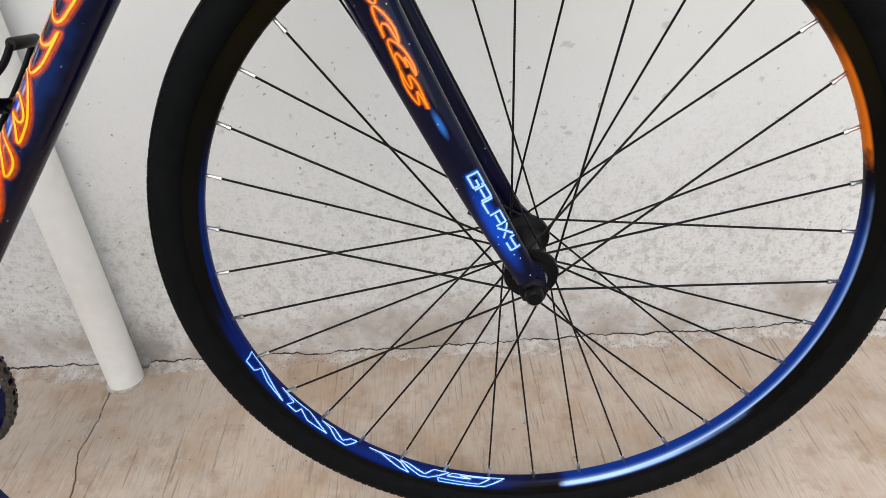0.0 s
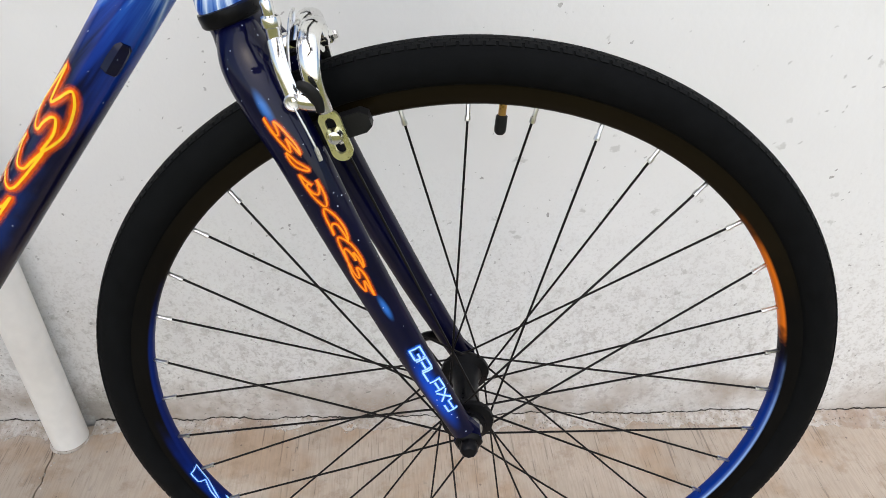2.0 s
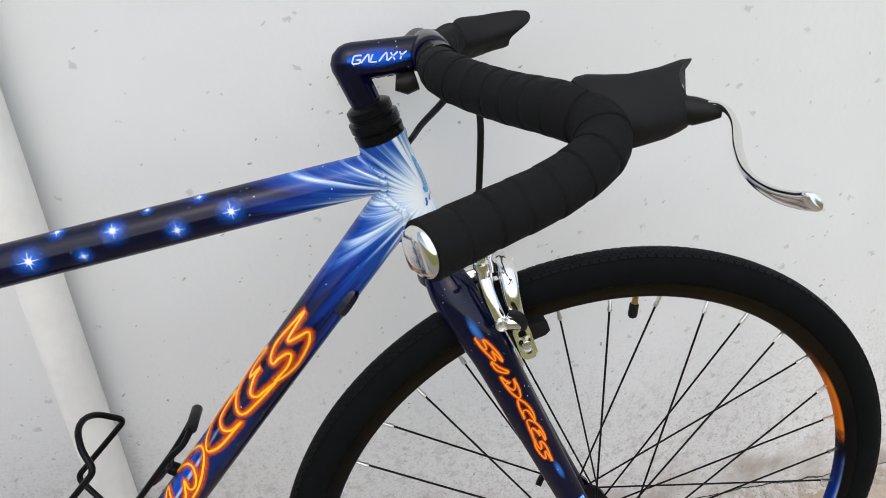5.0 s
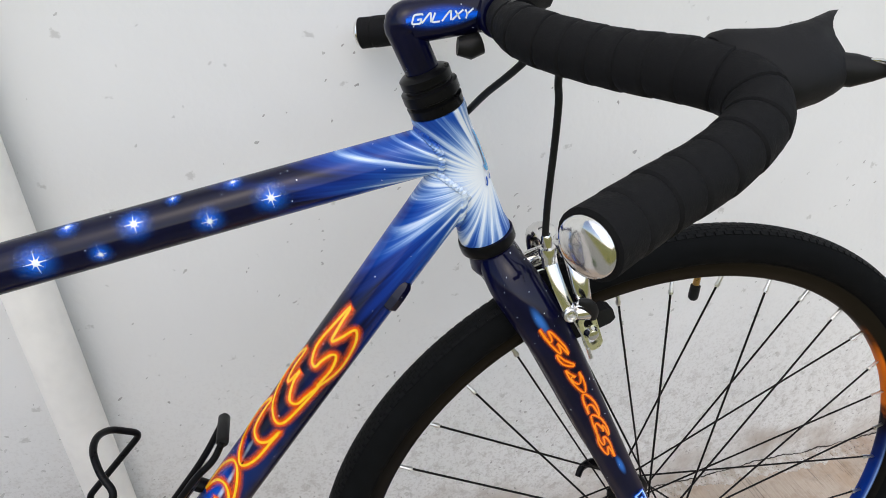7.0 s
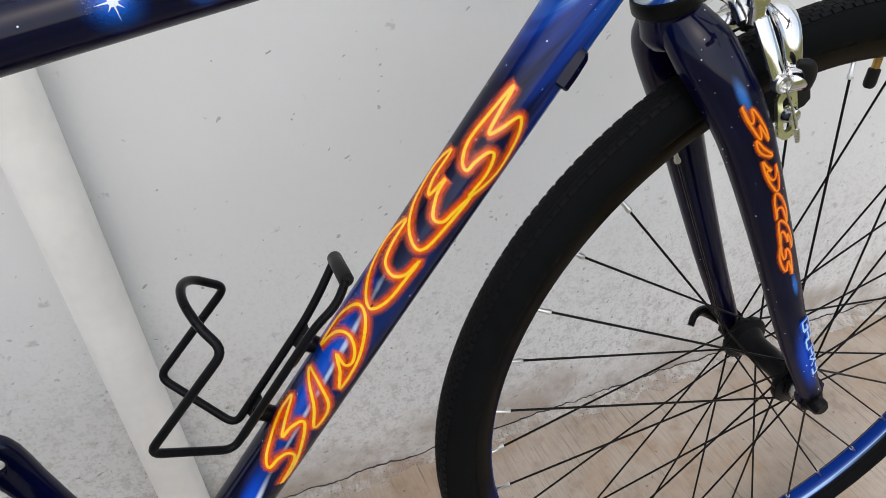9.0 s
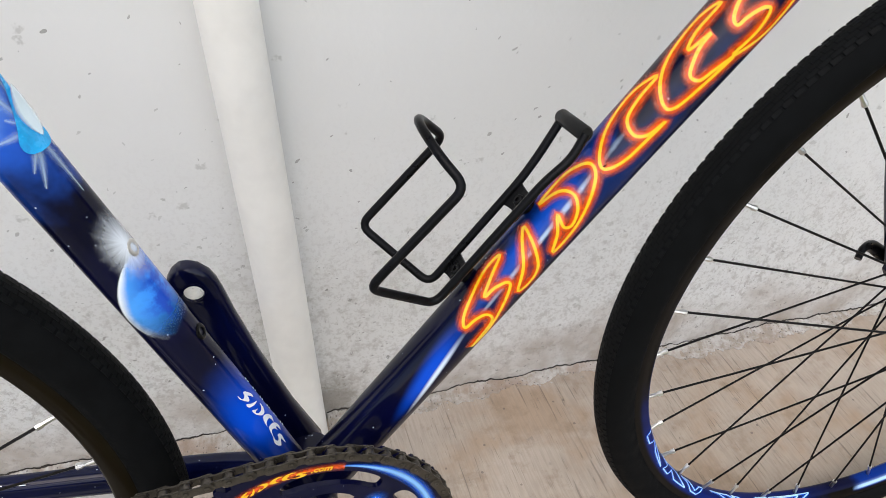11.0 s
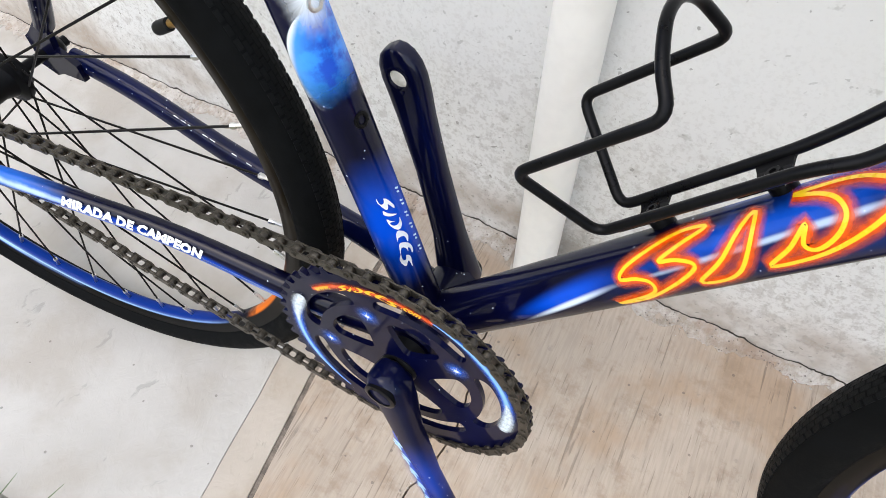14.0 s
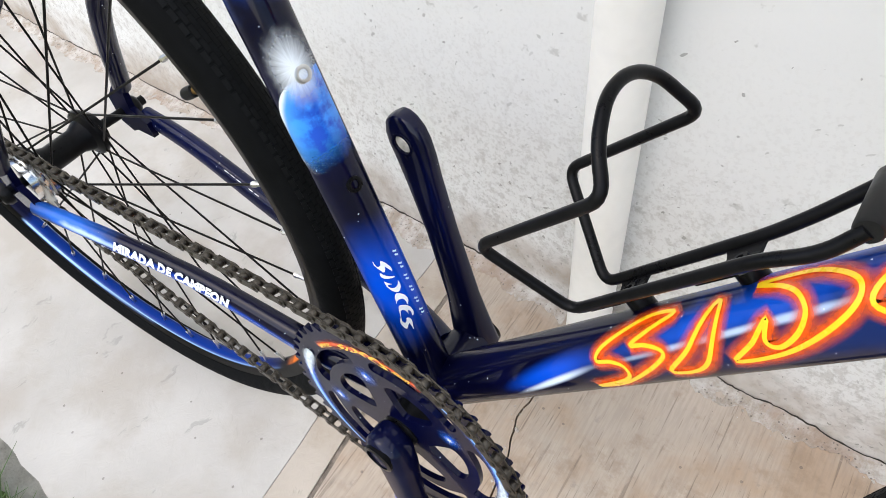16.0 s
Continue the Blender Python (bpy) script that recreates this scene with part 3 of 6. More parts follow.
blades = Shape()
r = random.Random(11)
for i in range(420):
    if i < 260:
        x, y = r.gauss(-1.06, 0.10), EDGE - 0.035 - abs(r.gauss(0, 0.05))
    else:
        x, y = r.uniform(-2.2, 0.6), EDGE - 0.05 - abs(r.gauss(0, 0.25))
    h, w, yaw, lean = r.uniform(0.03, 0.10), r.uniform(0.0015, 0.003), r.uniform(0, 6.28), r.uniform(0.3, 1.1)
    d, s = Vector((math.cos(yaw), math.sin(yaw), 0)), Vector((-math.sin(yaw), math.cos(yaw), 0))
    base = len(blades.v)
    for k in range(4):
        t = k / 3
        p = Vector((x, y, -0.062)) + d * (h * lean * t * t) + Vector((0, 0, h * t * (1.15 - 0.35 * lean * t)))
        ww = w * (1 - t) + 0.0003
        blades.v += [tuple(p - s * ww), tuple(p + Vector((0, 0, ww * 0.5))), tuple(p + s * ww)]
    for k in range(3):
        o = base + 3 * k
        blades.face((o, o + 1, o + 4, o + 3))
        blades.face((o + 1, o + 2, o + 5, o + 4))
thing("grass_tuft", blades, GRASS, "tufts of green grass blades at the edge of the paving", "grass", "stuff")

# a crumbling mortar fillet along the foot of the wall, with an open dark crack above it
def foot(x0, x1, seed):
    r = random.Random(seed)
    m = int((x1 - x0) / 0.0028)
    fil, gap = Shape(), Shape()
    high, wide, gape, rows, dark = 0.005, 0.026, 0.0008, [], []
    for i in range(m + 1):
        x = x0 + (x1 - x0) * i / m
        high += (0.0055 - high) * 0.06 + r.uniform(-0.0015, 0.0015)
        wide += (0.026 - wide) * 0.05 + r.uniform(-0.0034, 0.0034)
        gape += (0.0012 - gape) * 0.12 + r.uniform(-0.0007, 0.0007)
        h, w, q = max(0.0015, high), max(0.004, wide), max(0.0002, gape)
        z0 = SLOPE * (WALL_Y - w)
        top = SLOPE * WALL_Y + h
        rows.append([(x, WALL_Y - w, z0 - 0.004), (x, WALL_Y - w + 0.001, z0 + 0.0006 + r.uniform(0, 0.0006)), (x, WALL_Y - w * 0.55, z0 + h * 0.42 + r.uniform(-0.0006, 0.0012)), (x, WALL_Y - 0.0014, top), (x, WALL_Y - 0.0012, top - 0.006)])
        dark.append([(x, WALL_Y - 0.0006, top - 0.004), (x, WALL_Y - 0.0006, top + q + r.uniform(0, 0.0004))])
    fil.rings(rows, closed_ring=False, cap=False)
    gap.rings(dark, closed_ring=False, cap=False)
    ob = thing("mortar_fillet", fil, FILLET, "crumbling tan mortar fillet along the foot of the wall", "mortar", "structure", smooth=False)
    part("open_crack", gap, SOIL, ob, "dark open crack between mortar and wall", smooth=False)


def mortar_material():
    n = Nodes("crumbled_mortar")
    grain, mid = n.noise(320, 4, 0.7), n.noise(55, 5, 0.7)
    col = n.mix(n.span(mid, 0.35, 0.65), (0.40, 0.345, 0.285), (0.60, 0.57, 0.53))
    col = n.mix(n.span(n.noise(14, 3), 0.5, 0.7, 0.0, 0.7), col, (0.36, 0.26, 0.19))
    d, c = n.cells(260)
    hole = n.math("MULTIPLY", n.math("LESS_THAN", d, 0.28), n.math("GREATER_THAN", n.xyz(c)[0], 0.72))
    col = n.mix(n.math("MULTIPLY", hole, 0.7), col, (0.13, 0.115, 0.10))
    n.bump(n.math("SUBTRACT", n.math("ADD", grain, n.math("MULTIPLY", mid, 0.8)), hole), 0.7, 0.003)
    return n.done(col, 0.92, spec=0.15)


FILLET = mortar_material()
foot(-0.566, 1.1, 21)
foot(-2.4, -0.628, 22)
crumbs = Shape()
r = random.Random(17)
for i in range(420):
    x, y = r.uniform(-1.5, 0.8), WALL_Y - 0.008 - abs(r.gauss(0, 0.012))
    if i > 330:
        t = r.uniform(0, len(line) - 1.01)
        q = line[int(t)]
        x, y = q.x + r.gauss(0, 0.004), q.y + r.gauss(0, 0.003)
    a = r.uniform(0.0006, 0.0022) * (1.6 if r.random() < 0.06 else 1.0)
    base = len(crumbs.v)
    z = SLOPE * y + a * 0.4
    crumbs.v += [(x + a * r.uniform(0.6, 1.3), y, z), (x - a * r.uniform(0.6, 1.3), y + a * 0.3, z), (x, y + a, z), (x + 0.2 * a, y - a, z), (x + r.uniform(-0.3, 0.3) * a, y, z + a * 0.7), (x, y, z - a * 0.6)]
    for f in ((0, 2, 4), (2, 1, 4), (1, 3, 4), (3, 0, 4), (2, 0, 5), (1, 2, 5), (3, 1, 5), (0, 3, 5)):
        crumbs.face([base + k for k in f])
thing("mortar_crumbs", crumbs, FILLET, "loose mortar crumbs along the wall and the crack", "rubble", "stuff", smooth=False)

pipe = Shape().tube([(-0.594, 0.247, 0.0), (-0.596, 0.247, 1.2), (-0.598, 0.247, 3.0)], 0.0258, 32)
pipe_ob = thing("drain_pipe", pipe, PIPE, "off-white painted plastic drain pipe running up the wall", "pipe")
collar = Shape().lathe((-0.594, 0.247, 0.0225), (0, 0, 1), [(0.0262, -0.01), (0.0298, -0.01), (0.0292, -0.0022), (0.0262, -0.0004)], 32, cap=False)
part("mortar_collar", collar, FILLET, pipe_ob, "rough mortar ring round the foot")


# ---------------------------------------------------------------- the bicycle
HUB_R = 0.342
bike = new("bicycle")
bike.location = (-0.5, -0.01, 0.0)
tagged(bike, "navy drop-bar road bicycle with airbrushed flames beside a white wall", "bicycle")


def fy(x, z):
    """The frame's middle plane, which is turned and leans a little from the front wheel's."""
    return -0.0003 + 0.0375 * x + 0.0393 * z


def F(x, y, z):
    return Vector((x, y + fy(x, z), z))


def polar(a, r, y=0.0):
    a = radians(a)
    return Vector((r * math.cos(a), y, r * math.sin(a)))


# ---- wheels: rim, tyre, hub, spokes and nipples, valve
RIM_PROFILE = [(0.2938, -0.0015), (0.2942, -0.004), (0.2965, -0.0068), (0.3075, -0.0098), (0.3165, -0.0102), (0.3175, -0.0085), (0.313, -0.0075), (0.313, 0.0075), (0.3175, 0.0085), (0.3165, 0.0102), (0.3075, 0.0098), (0.2965, 0.0068), (0.2942, 0.004), (0.2938, 0.0015)]
TYRE_PROFILE = [(0.3085 + 0.0155 - 0.0165 * math.cos(a) * (1.0 if math.cos(a) > 0 else 1.12), 0.0172 * math.sin(a)) for a in [0.55 + (6.283185 - 1.1) * k / 22 for k in range(23)]]
rim_mesh = Shape().lathe((0, 0, 0), (0, 1, 0), RIM_PROFILE, 144, closed=True).mesh("rim", RIM)
tyre_mesh = Shape().lathe((0, 0, 0), (0, 1, 0), TYRE_PROFILE, 144, closed=True).mesh("tyre", RUBBER)


def tread_mesh():
    """A file tread: rows of low blocks over the crown and two rows of longer ones on each shoulder."""
    sh = Shape()
    m = 236
    for row, (tilt, long, wide) in enumerate([(-33.5, 0.84, 0.0035), (-22, 0.965, 0.0032), (-11, 0.97, 0.0032), (0, 0.97, 0.0032), (11, 0.97, 0.0032), (22, 0.965, 0.0032), (33.5, 0.84, 0.0035)]):
        t = radians(tilt)
        rr, yy = 0.3240 + 0.0180 * math.cos(t), 0.0170 * math.sin(t)
        out = Vector((math.cos(t), math.sin(t)))
        side = Vector((-math.sin(t), math.cos(t)))
        for k in range(m):
            a0 = 360.0 * (k + 0.5 * (row % 2)) / m
            a1 = a0 + 360.0 / m * long
            base = len(sh.v)
            for lift, trim in ((-0.001, 0.0), (0.0011 if abs(tilt) > 30 else 0.0006, 0.06)):
                for a, e in ((a0, -1), (a1, -1), (a1, 1), (a0, 1)):
                    am = a + (a1 - a0) * trim * (1 if a == a0 else -1)
                    q = Vector((rr, yy)) + out * lift + side * (e * wide * 0.5 * (1 - trim))
                    sh.v.append(tuple(polar(am, q.x, q.y)))
            for quad in ((4, 5, 6, 7), (0, 1, 5, 4), (1, 2, 6, 5), (2, 3, 7, 6), (3, 0, 4, 7)):
                sh.face([base + i for i in quad])
    me = bpy.data.meshes.new("tread")
    me.from_pydata(sh.v, [], sh.f)
    me.materials.append(TREAD)
    return me


tread = tread_mesh()
nipple = Shape().lathe((0, 0, 0), (0, 0, 1), [(0.0011, 0.0), (0.0019, 0.001), (0.0017, 0.012), (0.0024, 0.0135), (0.0024, 0.0165)], 8).mesh("nipple", SATIN)
valve = Shape().lathe((0, 0, 0), (0, 0, 1), [(0.0030, -0.002), (0.0030, 0.012)], 12).mesh("valve", BRASS)
valve_cap = Shape().lathe((0, 0, 0), (0, 0, 1), [(0.0030, -0.001), (0.0044, 0.0), (0.0046, 0.010), (0.0043, 0.0125), (0.0030, 0.0142), (0.0016, 0.0145)], 14).mesh("valve_cap", BLACKPLASTIC)


def rim_side(s, q, lift):
    """A place on the rim's near flank: degrees round the hub, metres inwards along the slanted wall and round the nose."""
    at = (0.0, 0.0114, 0.0150, 0.0175)
    r, y = np.interp(q, at, (0.3075, 0.2965, 0.2942, 0.2938)), np.interp(q, at, (-0.0098, -0.0068, -0.0040, -0.0015))
    n = Vector((np.interp(q, at, (-0.26, -0.50, -0.88, -0.99)), np.interp(q, at, (-0.96, -0.86, -0.45, -0.16))))
    return polar(s, r + n.x * lift, y + n.y * lift)



def aim(p, q):
    """The pose of something at p whose z runs towards q."""
    return Matrix.Translation(p) @ (Vector(q) - Vector(p)).to_track_quat("Z", "Y").to_matrix().to_4x4()


def wheel(name, hub, roll, yaw, flange, label, lean=0.0):
    ob = part(name, rim_mesh, RIM, bike, label)
    ob.matrix_basis = Matrix.Translation(hub) @ pose(0, 0, 0, lean, 0, yaw) @ pose(0, 0, 0, 0, roll, 0)
    part("tyre", tyre_mesh, RUBBER, ob, "matt black rubber tyre with a file tread")
    tagged(part("tread", tread, TREAD, ob, "low rubber tread blocks"), kind="stuff")
    h = Shape().lathe((0, 0, 0), (0, 1, 0), [(0.0105, -0.042), (0.016, -0.040), (0.0165, -flange - 0.0045), (0.0235, -flange - 0.003), (0.0245, -flange), (0.0235, -flange + 0.003), (0.0165, -flange + 0.006), (0.0125, -flange + 0.016), (0.0125, flange - 0.016), (0.0165, flange - 0.006), (0.0235, flange - 0.003), (0.0245, flange), (0.0235, flange + 0.003), (0.0165, flange + 0.0045), (0.016, 0.040), (0.0105, 0.042)], 28)
    part("hub", h, BLACK, ob, "black hub shell with two flanges")
    for k in range(36):
        side = 1 if k % 2 == 0 else -1
        lead = 1 if (k // 2) % 2 == 0 else -1
        tip = polar(10 * k, 0.2955, side * 0.0005)
        root = polar(10 * k + lead * 58, 0.0205, side * (flange + (0.0022 if (k // 2) % 2 == 0 else -0.0012)))
        d = (root - tip).normalized()
        part("spoke", Shape().tube([root, tip + d * 0.012], 0.00105, 6), SPOKE, ob)
        nip = part("nipple", nipple, SATIN, ob)
        nip.matrix_basis = aim(tip - d * 0.0015, root)
    st = part("valve", valve, BRASS, ob, "brass tyre valve")
    st.matrix_basis = aim(polar(85, 0.2945), (0, 0, 0))
    cp = part("valve_cap", valve_cap, BLACKPLASTIC, ob, "black plastic valve cap")
    cp.matrix_basis = aim(polar(85, 0.2840), (0, 0, 0))
    return ob


front = wheel("front_wheel", (0, 0, HUB_R), 0, 0, 0.033, "spoked front wheel with a deep navy rim and blue airbrushed flashes")
rear = wheel("rear_wheel", (-1.0095, -0.0500, 0.3460), 55.3, 6.4, 0.030, "spoked rear wheel with a deep navy rim and blue airbrushed flashes", -0.4)

# sprayed outline characters on the rims (they cannot be read: plain angular shapes)
RIM_SHAPES = [
    [(-162, 0.0165), (-157.7, 0.016), (-151, 0.009), (-149.4, 0.007), (-154.8, 0.0097), (-157.9, 0.0138), (-158.4, 0.0072), (-161, 0.0067)],
    [(-151.5, 0.0168), (-147.3, 0.0164), (-143.4, 0.0168), (-137.4, 0.008), (-142.6, 0.0079), (-145.3, 0.0133), (-145.7, 0.0075), (-148.3, 0.0077), (-147.5, 0.0138)],
    [(-140, 0.0168), (-137.6, 0.0147), (-135, 0.0081), (-132.6, 0.0073), (-130.7, 0.0168), (-132.3, 0.016), (-133.8, 0.0106), (-136.7, 0.0168)],
    [(-127.8, 0.0168), (-124.7, 0.016), (-119.7, 0.0081), (-117.5, 0.0063), (-120, 0.0144), (-121.7, 0.0168)],
    [(-120.3, 0.0168), (-118.3, 0.016), (-114.2, 0.0099), (-112.3, 0.0168), (-108.8, 0.0168), (-113.2, 0.0067), (-115, 0.0062)],
    [(-108, 0.0168), (-96.5, 0.0168), (-100.9, 0.0063), (-110.8, 0.0052), (-111.2, 0.0091), (-102.1, 0.0089), (-99.6, 0.016), (-106.5, 0.0155), (-103.9, 0.0136), (-109.3, 0.0131)],
]
for ob in (front, rear):
    for outline in RIM_SHAPES:
        # degrees are scaled to metres for an even line
        k = 0.3 * math.pi / 180
        path = bent([(a * k, q, 0) for a, q in outline], 0.0008, 2, closed=True)
        fine = []
        for p, q in zip(path, path[1:] + path[:1]):
            steps = max(1, math.ceil((q - p).length / 0.004))
            fine += [(p + (q - p) * (j / steps)).xy for j in range(steps)]
        place = lambda s, w, lift, k=k: rim_side(s / k, w, lift)
        part("painted_outline", Shape().strip(place, fine, 0.0010, 0.0007, True), CYANLINE, ob, "pale blue outline painted on the rim")
        part("overspray", Shape().strip(place, fine, 0.0045, 0.0004, True), BLUEGLOW, ob, "blue paint sprayed round the outline")

# a small printed line on the front tyre
for i, (a, long, col) in enumerate([(-100.8, 1.0, "r"), (-99.4, 1.3, "w"), (-97.7, 0.5, "w"), (-96.9, 0.6, "w"), (-96.0, 1.5, "w"), (-94.0, 0.6, "w"), (-93.1, 2.3, "w"), (-90.4, 1.7, "w"), (-88.3, 2.4, "w")]):
    side = lambda s, w, lift: polar(s, 0.3176 + w, -0.0161 - 0.18 * w - lift)
    bar = Shape().strip(side, [(a + long * j / 4, 0) for j in range(5)], 0.0026 + 0.0008 * (i % 3), 0.0005)
    part("print_or_glint", bar, WHITELINE if col == "w" else ORANGE, front, "small printed mark on the tyre wall")

# ---- frame
BB = F(-0.588, 0, 0.286)
HEAD_T, HEAD_B = Vector((-0.1990, 0.006, 0.8095)), Vector((-0.1665, 0.006, 0.7065))
SEAT_T, SEAT_B = Vector((-0.7402, -0.0069, 0.745)), Vector((-0.5865, -0.0190, 0.286))
DT_B, DT_T = Vector((-0.5830, -0.0133, 0.2900)), Vector((-0.1897, 0.0046, 0.7535))
TT_F, TT_R = Vector((-0.200, 0.0052, 0.7813)), Vector((-0.722, -0.0029, 0.7074))
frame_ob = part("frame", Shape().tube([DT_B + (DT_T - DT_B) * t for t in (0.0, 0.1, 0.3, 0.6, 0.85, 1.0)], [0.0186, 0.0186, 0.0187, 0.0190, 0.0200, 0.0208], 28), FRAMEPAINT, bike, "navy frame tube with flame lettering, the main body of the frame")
part("top_tube", Shape().tube([TT_R + (TT_F - TT_R) * t for t in (0.0, 0.3, 0.7, 1.0)], [0.0160, 0.0165, 0.0168, 0.0172], 26), FRAMEPAINT, frame_ob, "top tube with blue stars and a white flare")
part("seat_tube", Shape().tube([SEAT_B, SEAT_T], 0.0152, 26), FRAMEPAINT, frame_ob, "seat tube with airbrushed blue clouds")
ax = (HEAD_T - HEAD_B).normalized()
hl = (HEAD_T - HEAD_B).length
part("head_tube", Shape().lathe(HEAD_B, ax, [(0.0205, 0.0), (0.0208, 0.004), (0.0192, 0.012), (0.0188, hl * 0.5), (0.0190, hl - 0.010), (0.0204, hl - 0.003), (0.0202, hl)], 32), FRAMEPAINT, frame_ob, "head tube with a white starburst")
part("bottom_bracket_shell", Shape().lathe(BB, (0.026, 1, 0), [(0.017, -0.036), (0.0205, -0.0355), (0.0212, -0.030), (0.0212, 0.030), (0.0205, 0.0355), (0.017, 0.036)], 30), FRAMEPAINT, frame_ob)


def bead_ring(centre, d, r, axis_p, axis_d, big_r):
    """Points of a ring round a tube, slid along it until they touch the larger tube."""
    d = d.normalized()
    u = Vector((0, 1, 0))
    u = (u - d * u.dot(d)).normalized()
    w = d.cross(u)
    out = []
    for k in range(96):
        t = 6.283185 * k / 96
        o = centre + (u * math.cos(t) + w * math.sin(t)) * r
        s = 0.0
        for _ in range(400):
            q = o + d * s - axis_p
            q.y *= 0.78
            if (q - axis_d * q.dot(axis_d)).length > big_r:
                break
            s += 0.0005
        out.append(o + d * s)
    return out


for c, d, r in ((DT_T, (DT_B - DT_T), 0.0210), (TT_F, (TT_R - TT_F), 0.0174)):
    ring = bead_ring(c, d, r, HEAD_B, ax, 0.0185)
    rad = [0.0022 + 0.0007 * (k % 2) for k in range(96)]
    part("weld_bead", Shape().tube(ring, rad, 8, closed=True), FRAMEPAINT, frame_ob, "rippled weld bead at the head tube")

AXLE = Vector((-1.012, -0.041, HUB_R))
for side in (-1, 1):
    drop = AXLE + Vector((-side * 0.005, side * 0.066, 0))
    cs = curve([BB + Vector((-0.018, side * 0.026, 0.0)), BB + Vector((-0.08, side * 0.040, 0.012)), BB + Vector((-0.22, side * 0.058, 0.031)), drop + Vector((0.035, -side * 0.002, -0.006))], 6)
    if side > 0:
        cs = curve([(-0.606, 0.012, 0.283), (-0.66, 0.028, 0.279), (-0.752, 0.033, 0.289), (-0.823, 0.034, 0.300), (-0.923, 0.034, 0.327), (-0.992, 0.031, 0.340)], 6)
    m = len(cs)
    if side < 0:
        near_stay = (cs[::-1], [0.0125 - 0.0045 * i / (m - 1) for i in range(m)][::-1])
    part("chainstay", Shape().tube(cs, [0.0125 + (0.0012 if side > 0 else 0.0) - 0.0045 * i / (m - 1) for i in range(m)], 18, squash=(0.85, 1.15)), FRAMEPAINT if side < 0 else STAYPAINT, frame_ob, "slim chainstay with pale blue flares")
    ss = curve([drop + Vector((0.016, 0, 0.034)), drop + Vector((0.12, -side * 0.018, 0.175)), F(-0.748, side * 0.030, 0.66), F(-0.728, side * 0.017, 0.705)], 6)
    part("seatstay", Shape().tube(ss, 0.0088, 16), DARKPAINT, frame_ob)
    outline = [(-0.016, 0.014), (-0.006, 0.022), (0.012, 0.040), (0.024, 0.036), (0.020, 0.012), (0.042, 0.002), (0.044, -0.014), (0.016, -0.016), (0.004, -0.022), (-0.014, -0.016)]
    part("dropout", Shape().prism([drop + Vector((x, -side * 0.003 - 0.0025, z)) for x, z in outline], (0, 0.006, 0)), DARKPAINT, frame_ob, "thick dropout plate", smooth=False)
    part("axle_nut", Shape().lathe(drop, (0, side, 0), [(0.005, -0.03), (0.005, 0.003), (0.0115, 0.0035), (0.0115, 0.008), (0.0085, 0.012), (0.005, 0.013), (0.005, 0.019), (0.003, 0.0195)], 12), BLACK, frame_ob, "black axle nut")
# broken highlight along the far chainstay's top edge, laid on as white bars
for j in (0, 1, 2, 4, 5, 8, 10):
    part("print_or_glint", Shape().tube([(-0.872 + 0.0075 * j, 0.0262, 0.3290 - 0.0020 * j), (-0.8668 + 0.0075 * j, 0.0262, 0.3276 - 0.0020 * j)], 0.00045, 6), WHITELINE, frame_ob, "white painted glint on the far chainstay")

# small fittings: bottle bosses, gear-cable stop
st_d = (SEAT_T - SEAT_B).normalized()
for x, z in ((-0.652, 0.534), (-0.633, 0.468)):
    n0 = Vector((0.93, -0.17, 0.31)).normalized()
    c = SEAT_B + st_d * ((z - 0.0047 - SEAT_B.z) / st_d.z) + n0 * 0.0148
    part("bottle_boss", Shape().lathe(c, n0, [(0.0052, -0.001), (0.0052, 0.0008), (0.0040, 0.0013), (0.0027, 0.0010), (0.0025, -0.0008)], 18), SATIN if z > 0.5 else BLACK, frame_ob, "threaded bottle boss")
dt_d = (DT_T - DT_B).normalized()
c = Vector((-0.2425, -0.0135, 0.6765))
part("cable_stop", Shape().tube([c - dt_d * 0.0125, c - dt_d * 0.0115, c - dt_d * 0.002, c + dt_d * 0.009, c + dt_d * 0.0125], [0.0058, 0.0070, 0.0072, 0.0066, 0.0044], 6), DARKPAINT, frame_ob, "small cable stop on the tube")

